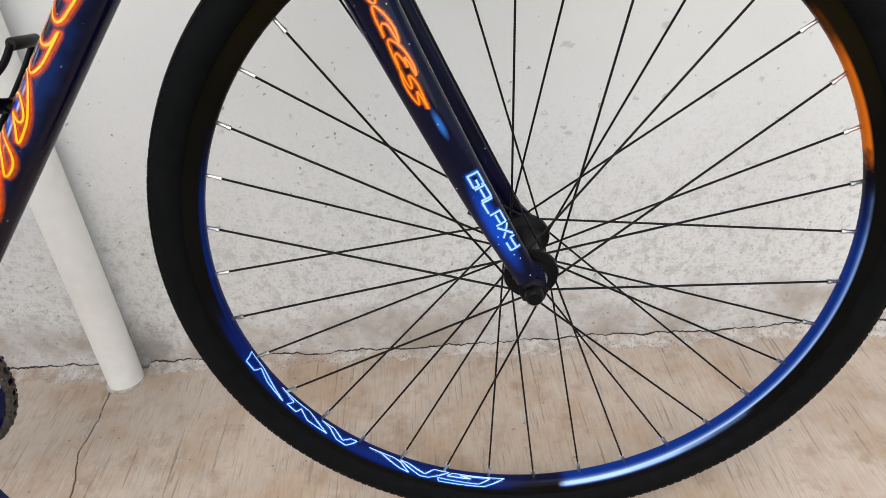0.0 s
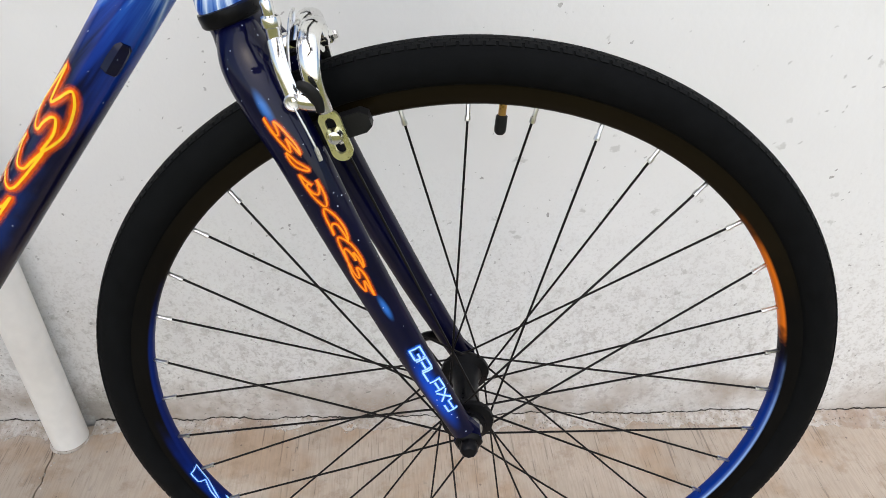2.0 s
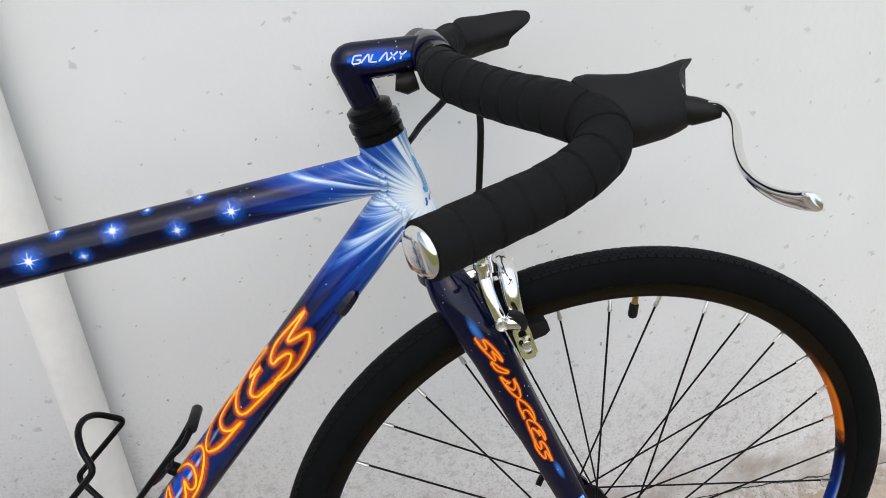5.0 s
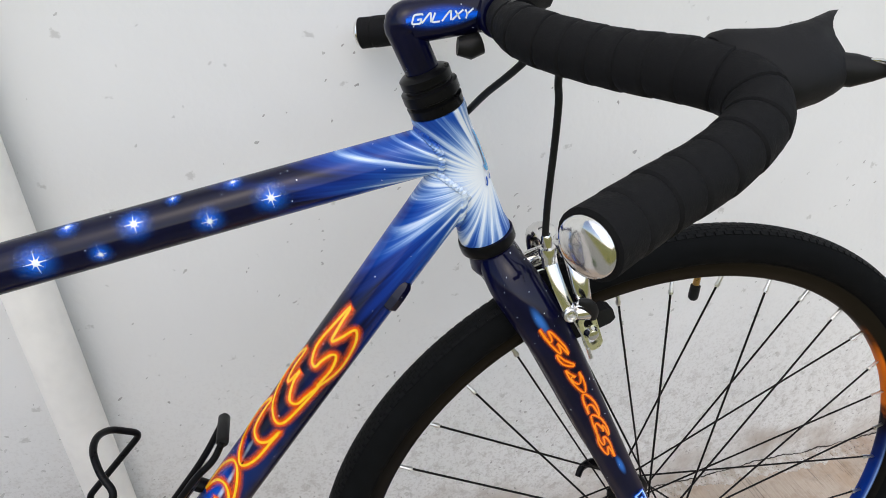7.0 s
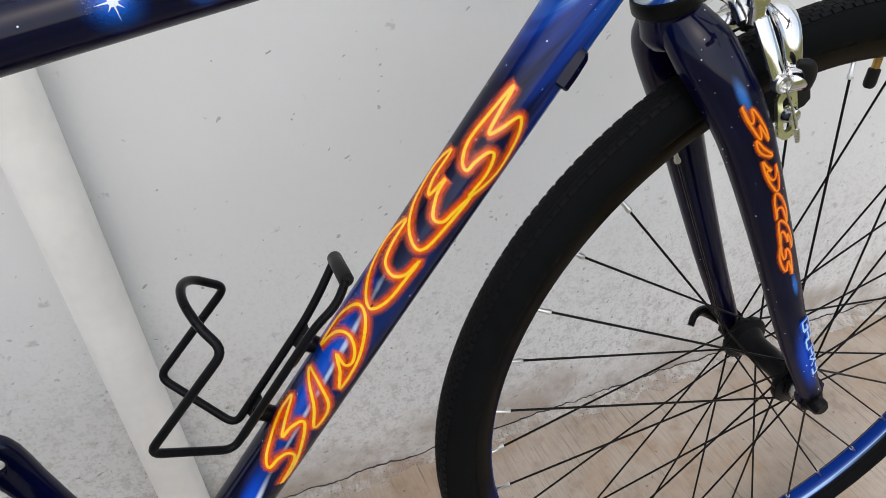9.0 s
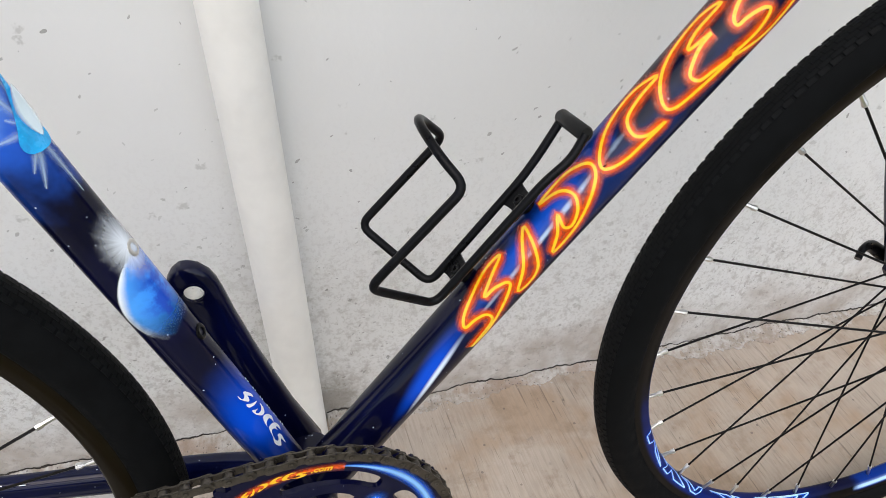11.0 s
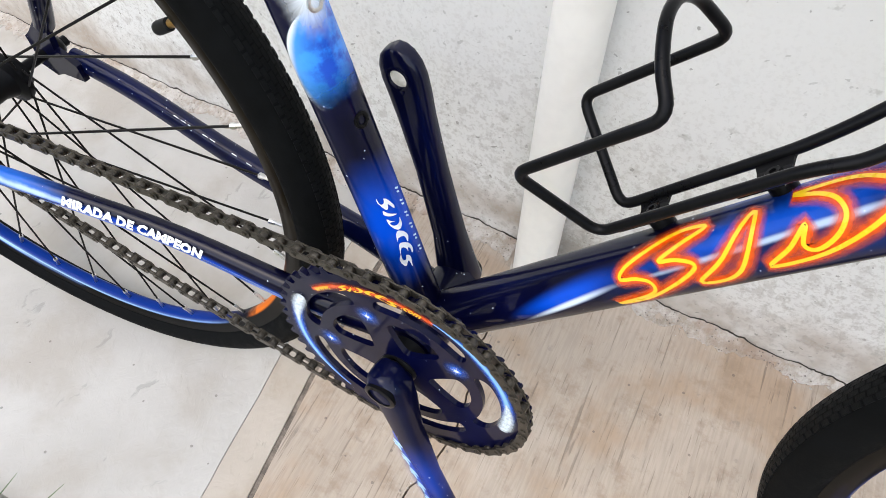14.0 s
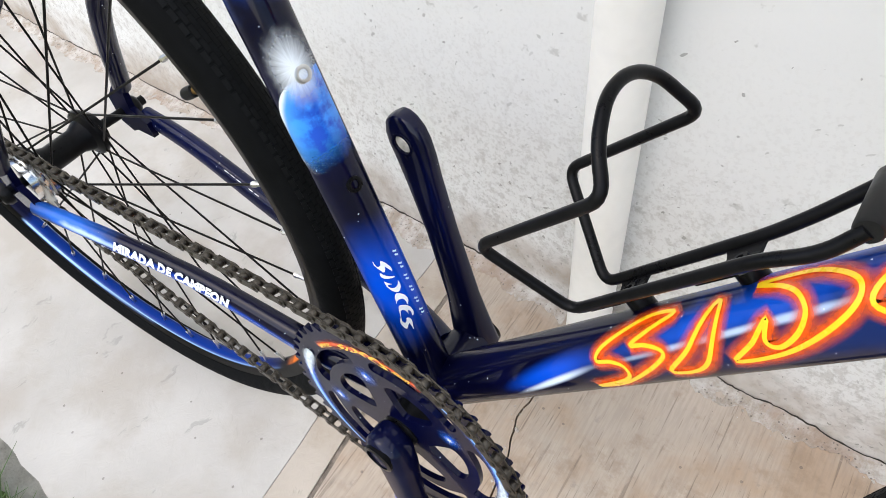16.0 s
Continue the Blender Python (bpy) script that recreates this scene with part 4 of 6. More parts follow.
# ---- paint work on the frame: flame-like shapes in yellow line with red overspray
GLYPHS = [
    [(0, 0.08), (0.34, 0.06), (0.77, 0.2), (1.06, 0.34), (1.07, 0.43), (0.9, 0.51), (0.72, 0.54), (0.97, 0.66), (1.28, 0.8), (1.0, 0.83), (0.63, 0.71), (0.31, 0.57), (0.21, 0.44), (0.4, 0.4), (0.54, 0.32), (0.54, 0.19), (0.39, 0.12)],
    [(1.06, 0.17), (1.39, 0.4), (1.75, 0.81), (1.71, 0.55), (1.51, 0.22), (1.28, 0.11)],
    [(2.10, 0.88), (2.55, 0.89), (2.84, 0.76), (2.92, 0.62), (2.82, 0.46), (2.53, 0.29), (2.16, 0.17), (1.76, 0.17), (2.00, 0.34), (2.18, 0.53), (2.11, 0.33), (2.20, 0.25), (2.39, 0.35), (2.50, 0.52), (2.46, 0.69), (2.32, 0.80)],
    [(4.18, 0.79), (3.84, 0.95), (3.42, 0.88), (3.09, 0.67), (2.97, 0.47), (3.19, 0.32), (3.57, 0.27), (3.85, 0.25), (3.61, 0.31), (3.5, 0.47), (3.59, 0.69), (3.86, 0.77)],
    [(5.21, 0.79), (4.93, 0.93), (4.48, 0.88), (4.15, 0.69), (3.97, 0.43), (4.03, 0.28), (4.36, 0.2), (4.86, 0.13), (4.61, 0.22), (4.43, 0.28), (4.41, 0.44), (4.68, 0.58), (4.89, 0.6), (4.6, 0.68), (4.81, 0.78)],
    [(4.85, 0.16), (5.21, 0.12), (5.45, 0.19), (5.43, 0.29), (5.25, 0.37), (5.12, 0.4), (5.17, 0.52), (5.42, 0.62), (5.82, 0.58), (6.25, 0.5), (5.91, 0.47), (5.63, 0.43), (5.74, 0.33), (5.97, 0.21), (5.95, 0.12), (5.72, 0.01), (5.27, -0.03)],
]


def flames(parent, place, s0, w0, sx, sy, line, glow, paint, skip=()):
    for i, gl in enumerate(GLYPHS):
        if i in skip:
            continue
        path = curve([(s0 + x * sx, w0 + x * 0.0008 + y * sy) for x, y in gl], 5, closed=True)
        part("painted_flame", Shape().strip(place, path, line, 0.0007, True), paint, parent, "flame-shaped outline in glowing yellow paint" if paint == YELLOW else "flame-shaped outline in orange paint")
        part("overspray", Shape().strip(place, path, glow, 0.0003, True), REDGLOW, parent, "red-orange overspray round the outline")


dt_place = on_tube(DT_B, DT_T, 0.0186, 0.0206)
flames(frame_ob, dt_place, 0.1780, -0.0092, 0.0497, 0.0405, 0.0020, 0.0118, YELLOW)


def star(parent, place, s, w, size):
    """An airbrushed star: eight sharp rays over a round blue glow."""
    sh, base = Shape(), 0
    ring = [(s + math.cos(6.283185 * k / 32) * size * (0.80 if k % 8 == 0 else 0.5 if k % 4 == 0 else 0.22), w + math.sin(6.283185 * k / 32) * size * (0.80 if k % 8 == 0 else 0.5 if k % 4 == 0 else 0.22)) for k in range(32)]
    sh.v = [tuple(place(s, w, 0.0009))] + [tuple(place(a, b, 0.0009)) for a, b in ring]
    for k in range(32):
        sh.face((0, 1 + k, 1 + (k + 1) % 32))
    part("painted_star", sh, WHITELINE, parent, "white eight-pointed star")
    gl = Shape()
    gl.v = [tuple(place(s, w, 0.0005))]
    for j, q in enumerate((0.55, 1.1, 1.75)):
        gl.v += [tuple(place(s + math.cos(6.283185 * k / 20) * size * q, w + math.sin(6.283185 * k / 20) * size * q, 0.0005)) for k in range(20)]
    for k in range(20):
        l = (k + 1) % 20
        gl.face((0, 1 + k, 1 + l), [(0, 0.5), (0, 0.34), (0, 0.34)])
        for j in range(2):
            a, b = 1 + 20 * j, 21 + 20 * j
            v0, v1 = 0.5 - 0.5 * (j + 1) / 3, 0.5 - 0.5 * (j + 2) / 3
            gl.face((a + k, a + l, b + l, b + k), [(0, v0), (0, v0), (0, v1), (0, v1)])
    part("star_glow", gl, STARGLOW, parent, "blue paint sprayed round the star")


tt_place = on_tube(TT_R, TT_F, 0.0163, 0.0172)
for x, z, size in ((-0.473, 0.7465, 0.0105), (-0.41, 0.762, 0.009), (-0.363, 0.758, 0.008), (-0.321, 0.768, 0.0095), (-0.434, 0.746, 0.006), (-0.453, 0.768, 0.0065), (-0.506, 0.759, 0.006), (-0.385, 0.777, 0.0045), (-0.345, 0.783, 0.0055), (-0.54, 0.737, 0.009), (-0.575, 0.742, 0.007), (-0.61, 0.727, 0.009)):
    rel = Vector((x, 0, z)) - Vector((TT_R.x, 0, TT_R.z))
    d = (TT_F - TT_R).normalized()
    s, off = rel.x * d.x + rel.z * d.z, rel.z * d.x - rel.x * d.z
    star(frame_ob, tt_place, s, 0.0167 * math.asin(max(-0.97, min(0.97, off / 0.0168))), size)

ht_place = on_tube(HEAD_B, HEAD_T, 0.0192)
mark = curve([(0.088, -0.0190), (0.076, -0.0222), (0.064, -0.0238), (0.056, -0.0200), (0.060, -0.0165)], 5)
part("painted_drop", Shape().strip(ht_place, mark, [0.0008 + 0.0066 * math.sin(math.pi * j / (len(mark) - 1)) for j in range(len(mark))], 0.0007), plain("teal_paint", (0.01, 0.33, 0.72), 0.25, coat=0.6, vary=0.15, scale=60), frame_ob, "glossy teal painted drop on the head tube")
for j in range(3):
    part("print_or_glint", Shape().strip(ht_place, [(0.045 + 0.002 * j, -0.0125 - 0.0062 * j), (0.047 + 0.002 * j, -0.0145 - 0.0062 * j), (0.051, -0.0150 - 0.0062 * j)], 0.0020, 0.0006), plain("deep_blue_paint", (0.01, 0.10, 0.48), 0.3, coat=0.5, vary=0.1), frame_ob, "small dark blue printed mark")

# slogan on the drive-side chainstay, white swashes and a cyan drop on the seat tube
word_place = on_line(*near_stay, 0.0, 0.85, 1.15, x_start=-0.863)
part("overspray", Shape().strip(word_place, [(-0.05 + 0.29 * j / 24, -0.0048) for j in range(25)], [0.0135 * min(1.0, 0.2 + j / 5, 0.2 + (24 - j) / 5) for j in range(25)], 0.0006), BLUEGLOW, frame_ob, "bright blue sprayed along the lower flank of the chainstay")
part("overspray", Shape().strip(word_place, [(0.07 + 0.16 * j / 16, -0.0080) for j in range(17)], [0.0005 + 0.0042 * math.sin(math.pi * j / 16) for j in range(17)], 0.0009), PALEGLOW, frame_ob, "pale streak sprayed along the chainstay")
part("slogan", lettering("MIRADA DE CAMPEON", 0.0116, word_place, -0.0185, 0.0006, 0.0013, 0.25, 1.04, 0.00074, 0.86), WHITELINE, frame_ob, "white capital lettering on the chainstay", smooth=False)
st_place = on_tube(SEAT_T, SEAT_B, 0.0152)
s_a = 0.3490
glyph_end = max(x for gl in GLYPHS for x, y in gl)
for i, gl in enumerate(GLYPHS):
    loop = curve(gl, 3, closed=True)
    sh = Shape()
    sh.v = [tuple(st_place(s_a + x * 0.0620 / glyph_end, (y - 0.5) * 0.0112 + 0.0158, 0.0008)) for x, y in loop]
    sh.face(range(len(loop)))
    part("painted_letter", sh, WHITELINE, frame_ob, "white flame-shaped letter on the seat tube", smooth=False)
    q = s_a + 0.0100 * i + 0.001
    for j in range(2):
        part("print_or_glint", Shape().strip(st_place, [(q + 0.0030 * j, 0.0252 + 0.0006 * j), (q + 0.0010 + 0.0030 * j, 0.0262), (q + 0.0020 + 0.0030 * j, 0.0280)], 0.0012, 0.0006), CYANLINE, frame_ob, "small pale blue printed mark")
s_d = 0.1450
CYAN = plain("cyan_paint", (0.012, 0.40, 0.95), 0.25, coat=0.5, vary=0.25, scale=90)
drop = curve([(s_d - 0.026, 0.0260), (s_d - 0.016, 0.0228), (s_d - 0.006, 0.0200), (s_d + 0.002, 0.0184), (s_d + 0.008, 0.0174), (s_d + 0.0145, 0.0168)], 6)
fat = [max(0.0004, 0.0225 * (j / 30) ** 1.1 * (1.0 if j < 22 else math.sqrt(max(0.0, 1 - ((j - 22) / 8.2) ** 2)))) for j in range(31)]
rays, ray_rng = Shape(), random.Random(12)
for k in range(16):
    t = radians(360 * k / 16 + ray_rng.uniform(-7, 7))
    reach = ray_rng.uniform(0.014, 0.050) * (1.0 if abs(math.sin(t)) < 0.6 else 0.45)
    line = [(s_d + 0.004 + reach * math.cos(t) * j / 8, 0.0195 + reach * math.sin(t) * j / 8) for j in range(1, 9)]
    rays.strip(st_place, line, [0.0095 * (1 - j / 8) + 0.0006 for j in range(8)], 0.0006)
part("overspray", rays, halo("ray_overspray", (0.60, 0.80, 1.0), 0.5, 1.8), frame_ob, "white rays sprayed round the cyan drop")
part("painted_drop", Shape().strip(st_place, drop, fat, 0.0014), CYAN, frame_ob, "glossy cyan painted drop")
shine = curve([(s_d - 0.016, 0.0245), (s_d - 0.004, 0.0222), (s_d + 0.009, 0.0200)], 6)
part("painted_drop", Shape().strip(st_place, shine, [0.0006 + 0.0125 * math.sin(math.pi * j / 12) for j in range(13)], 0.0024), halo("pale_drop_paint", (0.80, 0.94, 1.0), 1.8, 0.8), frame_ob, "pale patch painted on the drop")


def leaf_material():
    """A cloudy blue leaf with a white sprayed edge; uv runs down the tube (x) and in from the edge (y)."""
    n = Nodes("cloud_leaf_paint")
    u, v, _ = n.xyz(n.t.nodes.new("ShaderNodeUVMap").outputs[0])
    cloud = n.noise(95, 4, 0.6)
    col = n.mix(n.span(cloud, 0.38, 0.62), (0.003, 0.075, 0.58), (0.035, 0.28, 0.92))
    col = n.mix(n.math("MULTIPLY", n.span(v, 0.55, 0.16), 0.8), col, (0.07, 0.37, 0.96))
    col = n.mix(n.span(n.math("ADD", v, n.math("MULTIPLY", n.math("SUBTRACT", cloud, 0.5), 0.10)), 0.20, 0.03), col, (0.86, 0.93, 1.0))
    ragged = n.math("ADD", u, n.math("MULTIPLY", n.math("SUBTRACT", cloud, 0.5), 0.35))
    a = n.math("MULTIPLY", n.span(v, 0.0, 0.05), n.span(ragged, 1.02, 0.58))
    n.m.surface_render_method = "BLENDED"
    return n.done(col, 0.3, 0.0, 0.6, 0.04, alpha=a)


def puff_material():
    """White paint sprayed out in ragged rays from a point at uv (0.5, 0.5)."""
    n = Nodes("white_puff_overspray")
    u, v, _ = n.xyz(n.t.nodes.new("ShaderNodeUVMap").outputs[0])
    du, dv = n.math("SUBTRACT", u, 0.5), n.math("SUBTRACT", v, 0.5)
    d = n.math("SQRT", n.math("ADD", n.math("MULTIPLY", du, du), n.math("MULTIPLY", dv, dv)))
    rays = n.noise(2.4, 3, 0.6, at=n.join(n.math("MULTIPLY", n.math("ARCTAN2", dv, du), 2.6), n.math("MULTIPLY", d, 1.5), 0.0))
    far = n.math("SUBTRACT", d, n.math("MULTIPLY", n.math("SUBTRACT", rays, 0.5), 0.17))
    n.m.surface_render_method = "BLENDED"
    return n.done((0.87, 0.93, 1.0), 0.3, 0.0, 0.6, 0.04, alpha=n.span(far, 0.46, 0.0))


edge = curve([(0.2270, 0.0175), (0.2310, 0.0083), (0.2360, 0.0024), (0.2430, -0.0030), (0.2510, -0.0075), (0.2620, -0.0112), (0.2710, -0.0098), (0.2790, -0.0048), (0.2850, 0.0020)], 5)
leaf = Shape()
for i, (s, w) in enumerate(edge):
    leaf.v += [tuple(st_place(s - 0.006 * k / 14 * i / 40, w + (0.033 - w) * k / 14, 0.0004)) for k in range(15)]
for i in range(len(edge) - 1):
    for k in range(14):
        o, u0, u1 = 15 * i + k, i / (len(edge) - 1), (i + 1) / (len(edge) - 1)
        leaf.face((o, o + 15, o + 16, o + 1), [(u0, k / 14), (u1, k / 14), (u1, (k + 1) / 14), (u0, (k + 1) / 14)])
part("painted_leaf", leaf, leaf_material(), frame_ob, "cloudy bright blue leaf with a white edge painted on the seat tube")
puff = Shape()
for i in range(15):
    puff.v += [tuple(st_place(0.2225 + 0.054 * (i / 14 - 0.5), 0.0185 + 0.036 * (k / 14 - 0.5), 0.0006)) for k in range(15)]
for i in range(14):
    for k in range(14):
        o = 15 * i + k
        puff.face((o, o + 15, o + 16, o + 1), [(i / 14, k / 14), ((i + 1) / 14, k / 14), ((i + 1) / 14, (k + 1) / 14), (i / 14, (k + 1) / 14)])
part("overspray", puff, puff_material(), frame_ob, "ragged white paint sprayed round the bottle boss")

# ---- fork
def leg(side):
    line = curve([(-0.160, 0.006 + side * 0.008, 0.690, 0.0160), (-0.152, 0.005 + side * 0.022, 0.674, 0.0200), (-0.139, 0.003 + side * 0.031, 0.650, 0.0203), (-0.121, 0.002 + side * 0.0385, 0.614, 0.0184), (-0.090, side * 0.0445, 0.540, 0.0160), (-0.046, side * 0.049, 0.438, 0.0135), (-0.012, side * 0.052, 0.366, 0.0112), (-0.004, side * 0.053, 0.350, 0.0108)], 6)
    return [p[:3] for p in line], [p[3] for p in line]


f_ax = (HEAD_B - HEAD_T).normalized()
fork = part("fork", Shape().lathe(HEAD_B + Vector((0, 0, 0.001)), f_ax, [(0.0195, 0.0), (0.0222, 0.001), (0.0222, 0.006), (0.0195, 0.0075), (0.0190, 0.016), (0.0205, 0.026), (0.0170, 0.034), (0.009, 0.038)], 30), DARKPAINT, bike, "navy steel fork with orange flame lettering")
for side in (-1, 1):
    pts, rad = leg(side)
    part("fork_leg", Shape().tube(pts, rad, 22, squash=(0.80, 1.0)), FORKPAINT if side < 0 else DARKPAINT, fork, "tapered navy fork leg with white specks")
    outline = [(-0.013, 0.020), (-0.002, 0.026), (0.010, 0.012), (0.012, -0.004), (0.006, -0.014), (-0.006, -0.014), (-0.013, -0.004)]
    part("dropout", Shape().prism([Vector((x, side * 0.0525 - 0.003, HUB_R + z)) for x, z in outline], (0, 0.006, 0)), DARKPAINT, fork, "fork end plate", smooth=False)
pts, rad = leg(-1)
fl_place = on_line(pts, rad, 0.642)
fl_end = max(x for gl in GLYPHS for x, y in gl)
for i, gl in enumerate(GLYPHS):
    path = curve([((fl_end - x) * -0.152 / fl_end + 0.152, 0.0016 + (y - 0.5) * 0.0126) for x, y in gl], 4, closed=True)
    part("painted_flame", Shape().strip(fl_place, path, 0.0012, 0.0009, True), ORANGE, fork, "small flame-shaped outline in orange paint")
    part("overspray", Shape().strip(fl_place, path, 0.0052, 0.0006, True), REDGLOW, fork, "red-orange overspray round the outline")
lo_place = on_line(pts, rad, 0.458)
STROKES = {
    "G": [[(0.85, 0.72), (0.85, 1), (0, 1), (0, 0), (0.85, 0), (0.85, 0.5), (0.42, 0.5)]],
    "A": [[(0, 0), (0, 1), (0.85, 1), (0.85, 0)], [(0.12, 0.42), (0.75, 0.42)]],
    "L": [[(0, 1), (0, 0), (0.85, 0)]],
    "X": [[(0, 0), (0.85, 1)], [(0, 1), (0.36, 0.58)], [(0.5, 0.42), (0.85, 0)]],
    "Y": [[(0, 1), (0, 0.55), (0.85, 0.55)], [(0.85, 1), (0.85, 0.0), (0.2, 0.0)]],
}


ROUNDED = {
    "G": [[(0.88, 0.85), (0.80, 1), (0.12, 1), (0, 0.85), (0, 0.12), (0.12, 0), (0.80, 0), (0.86, 0.12), (0.86, 0.45), (0.42, 0.45)]],
    "A": [[(0, 0), (0.52, 1), (0.66, 1), (0.90, 0)]],
    "L": [[(0.10, 1), (0.0, 0.12), (0.10, 0), (0.80, 0)]],
    "X": [[(0, 0), (0.88, 1)], [(0.08, 1), (0.80, 0)]],
    "Y": [[(0.08, 1), (0.42, 0.48), (0.90, 1)], [(0.42, 0.48), (0.40, 0)]],
}


def square_letters(words, place, s0, w0, step, high, slant, strokes=STROKES):
    """Square drawn capitals of even stroke; gives their lines in flat coordinates."""
    out = []
    for i, ch in enumerate(words):
        for line in strokes[ch]:
            fine = []
            for (x0, y0), (x1, y1) in zip(line, line[1:]):
                fine += [(x0 + (x1 - x0) * k, y0 + (y1 - y0) * k) for k in (0.0, 0.04, 0.5, 0.96)]
            fine.append(line[-1])
            out.append([(s0 + step * (i + x) + slant * high * y, w0 + high * y) for x, y in fine])
    return out


glow, ink = Shape(), Shape()
for line in square_letters("GALAXY", lo_place, 0.0105, 0.0020, 0.0126, 0.0086, 0.12):
    glow.strip(lo_place, line, 0.0060, 0.0009)
    ink.strip(lo_place, line, 0.0015, 0.0014)
part("lettering", ink, CYANLINE, fork, "pale blue square capital lettering on the fork leg", smooth=False)
part("overspray", glow, BLUEGLOW, fork, "blue paint sprayed round the lettering")
part("axle_bolt", Shape().lathe((0, -0.053, HUB_R - 0.004), (0, -1, 0), [(0.0125, -0.002), (0.013, 0.003), (0.0105, 0.006), (0.0085, 0.0065), (0.008, 0.014), (0.006, 0.016)], 8), BLACK, fork, "black axle bolt and washer")
part("locknut", Shape().lathe((0, -0.0435, HUB_R), (0, -1, 0), [(0.0125, -0.004), (0.0135, 0.0), (0.0125, 0.003), (0.009, 0.0035), (0.009, 0.007)], 20), SATIN, fork, "bright locknut beside the fork end")
lev = curve([(0, 0.058, HUB_R), (-0.010, 0.066, HUB_R + 0.007), (-0.028, 0.066, HUB_R + 0.019), (-0.043, 0.060, HUB_R + 0.022), (-0.050, 0.055, HUB_R + 0.015)], 6)
part("skewer_lever", Shape().tube(lev, [0.0075 - 0.002 * i / (len(lev) - 1) for i in range(len(lev))], 12, squash=(0.6, 1.0)), BLACK, fork, "black curved quick-release lever")

part("crown_race", Shape().lathe(HEAD_B, f_ax, [(0.0190, -0.001), (0.0222, 0.0), (0.0226, 0.002), (0.0226, 0.0085), (0.0212, 0.0105), (0.0190, 0.011)], 30), BLACK, fork, "black lower headset race")

# ---- headset and stem
hs_ax = (HEAD_T - HEAD_B).normalized()
part("headset", Shape().lathe(HEAD_T, hs_ax, [(0.017, 0.0), (0.0196, 0.0005), (0.0202, 0.007), (0.0178, 0.0082), (0.0178, 0.0098), (0.0204, 0.0108), (0.0204, 0.0175), (0.0172, 0.0187), (0.0172, 0.0205), (0.0182, 0.0212), (0.0182, 0.0268), (0.0156, 0.0285), (0.0125, 0.0300)], 30), BLACK, bike, "stacked black headset locknuts")
QT = Vector((-0.2215, 0.004, 0.8725))
elbow = bent([HEAD_T + hs_ax * 0.024, QT + Vector((0.001, 0, -0.003)), (-0.160, 0.0035, 0.8725)], 0.006, 6)
stem = part("stem", Shape().tube(elbow, [0.0112, 0.0115, 0.0122, 0.0128, 0.0132, 0.0134, 0.0134, 0.0134, 0.0125], 24, squash=(0.95, 1.05)), STEMPAINT, bike, "navy quill stem with pale lettering")
CL = Vector((-0.157, 0.003, 0.8715))
part("clamp", Shape().lathe(CL, (0.045, 1, 0), [(0.0135, -0.021), (0.0150, -0.0195), (0.0156, -0.015), (0.0156, 0.015), (0.0150, 0.0195), (0.0135, 0.021)], 28), STEMPAINT, stem, "round handlebar clamp")
part("clamp_bolt", Shape().tube([CL + Vector((-0.012, -0.006, -0.018)), CL + Vector((-0.020, -0.006, -0.020)), CL + Vector((-0.028, -0.005, -0.019))], [0.0075, 0.0085, 0.006], 10), BLACKPLASTIC, stem, "dark clamp bolt under the stem")
stem_place = lambda s, w, lift: Vector((-0.219 + s, -0.0085 - lift, 0.8700 + w + 0.02 * s))
ink = Shape()
for line in square_letters("GALAXY", stem_place, 0.0025, 0.0004, 0.0066, 0.0056, 0.35, ROUNDED):
    ink.strip(stem_place, line, 0.0012, 0.0022)
part("lettering", ink, WHITELINE, stem, "white square capital lettering on the stem", smooth=False)
part("overspray", Shape().strip(stem_place, [(-0.001 + 0.048 * j / 8, 0.0028) for j in range(9)], [0.013 * math.sin(math.pi * (j + 0.4) / 8.8) ** 0.5 for j in range(9)], 0.0016), BLUEGLOW, stem, "blue paint sprayed behind the lettering")

# ---- handlebar with tape, hoods, brake levers and end plugs
bar = part("handlebar", Shape().tube([CL + Vector((0.002, -0.045, 0.0)), CL, CL + Vector((-0.002, 0.045, 0.0))], 0.0130, 24), BLACK, bike, "black drop handlebar wrapped in foam tape")


def swing(p, side):
    """The far half of the bar mirrors the near one and is steered back a little."""
    x, y, z = p
    return Vector((x, y, z)) if side < 0 else Vector((x - 0.30 * y * y, 0.006 - 0.955 * y, z - 0.005 * min(1.0, y * y / 0.02)))


def bar_line(side):
    """The taped half of the bar: out and forward from the clamp, round the bend and back along the grip."""
    line = [(-0.1565, -0.0180, 0.8706), (-0.1575, -0.0370, 0.8690), (-0.1555, -0.0575, 0.8668), (-0.1434, -0.0801, 0.8629), (-0.1253, -0.1135, 0.8602), (-0.1070, -0.1547, 0.8610), (-0.0950, -0.1800, 0.8570), (-0.1010, -0.1990, 0.8480), (-0.1297, -0.2155, 0.8385), (-0.1665, -0.2300, 0.8322), (-0.2013, -0.2475, 0.8285)]
    return curve([tuple(swing(p, side)) for p in line], 10)


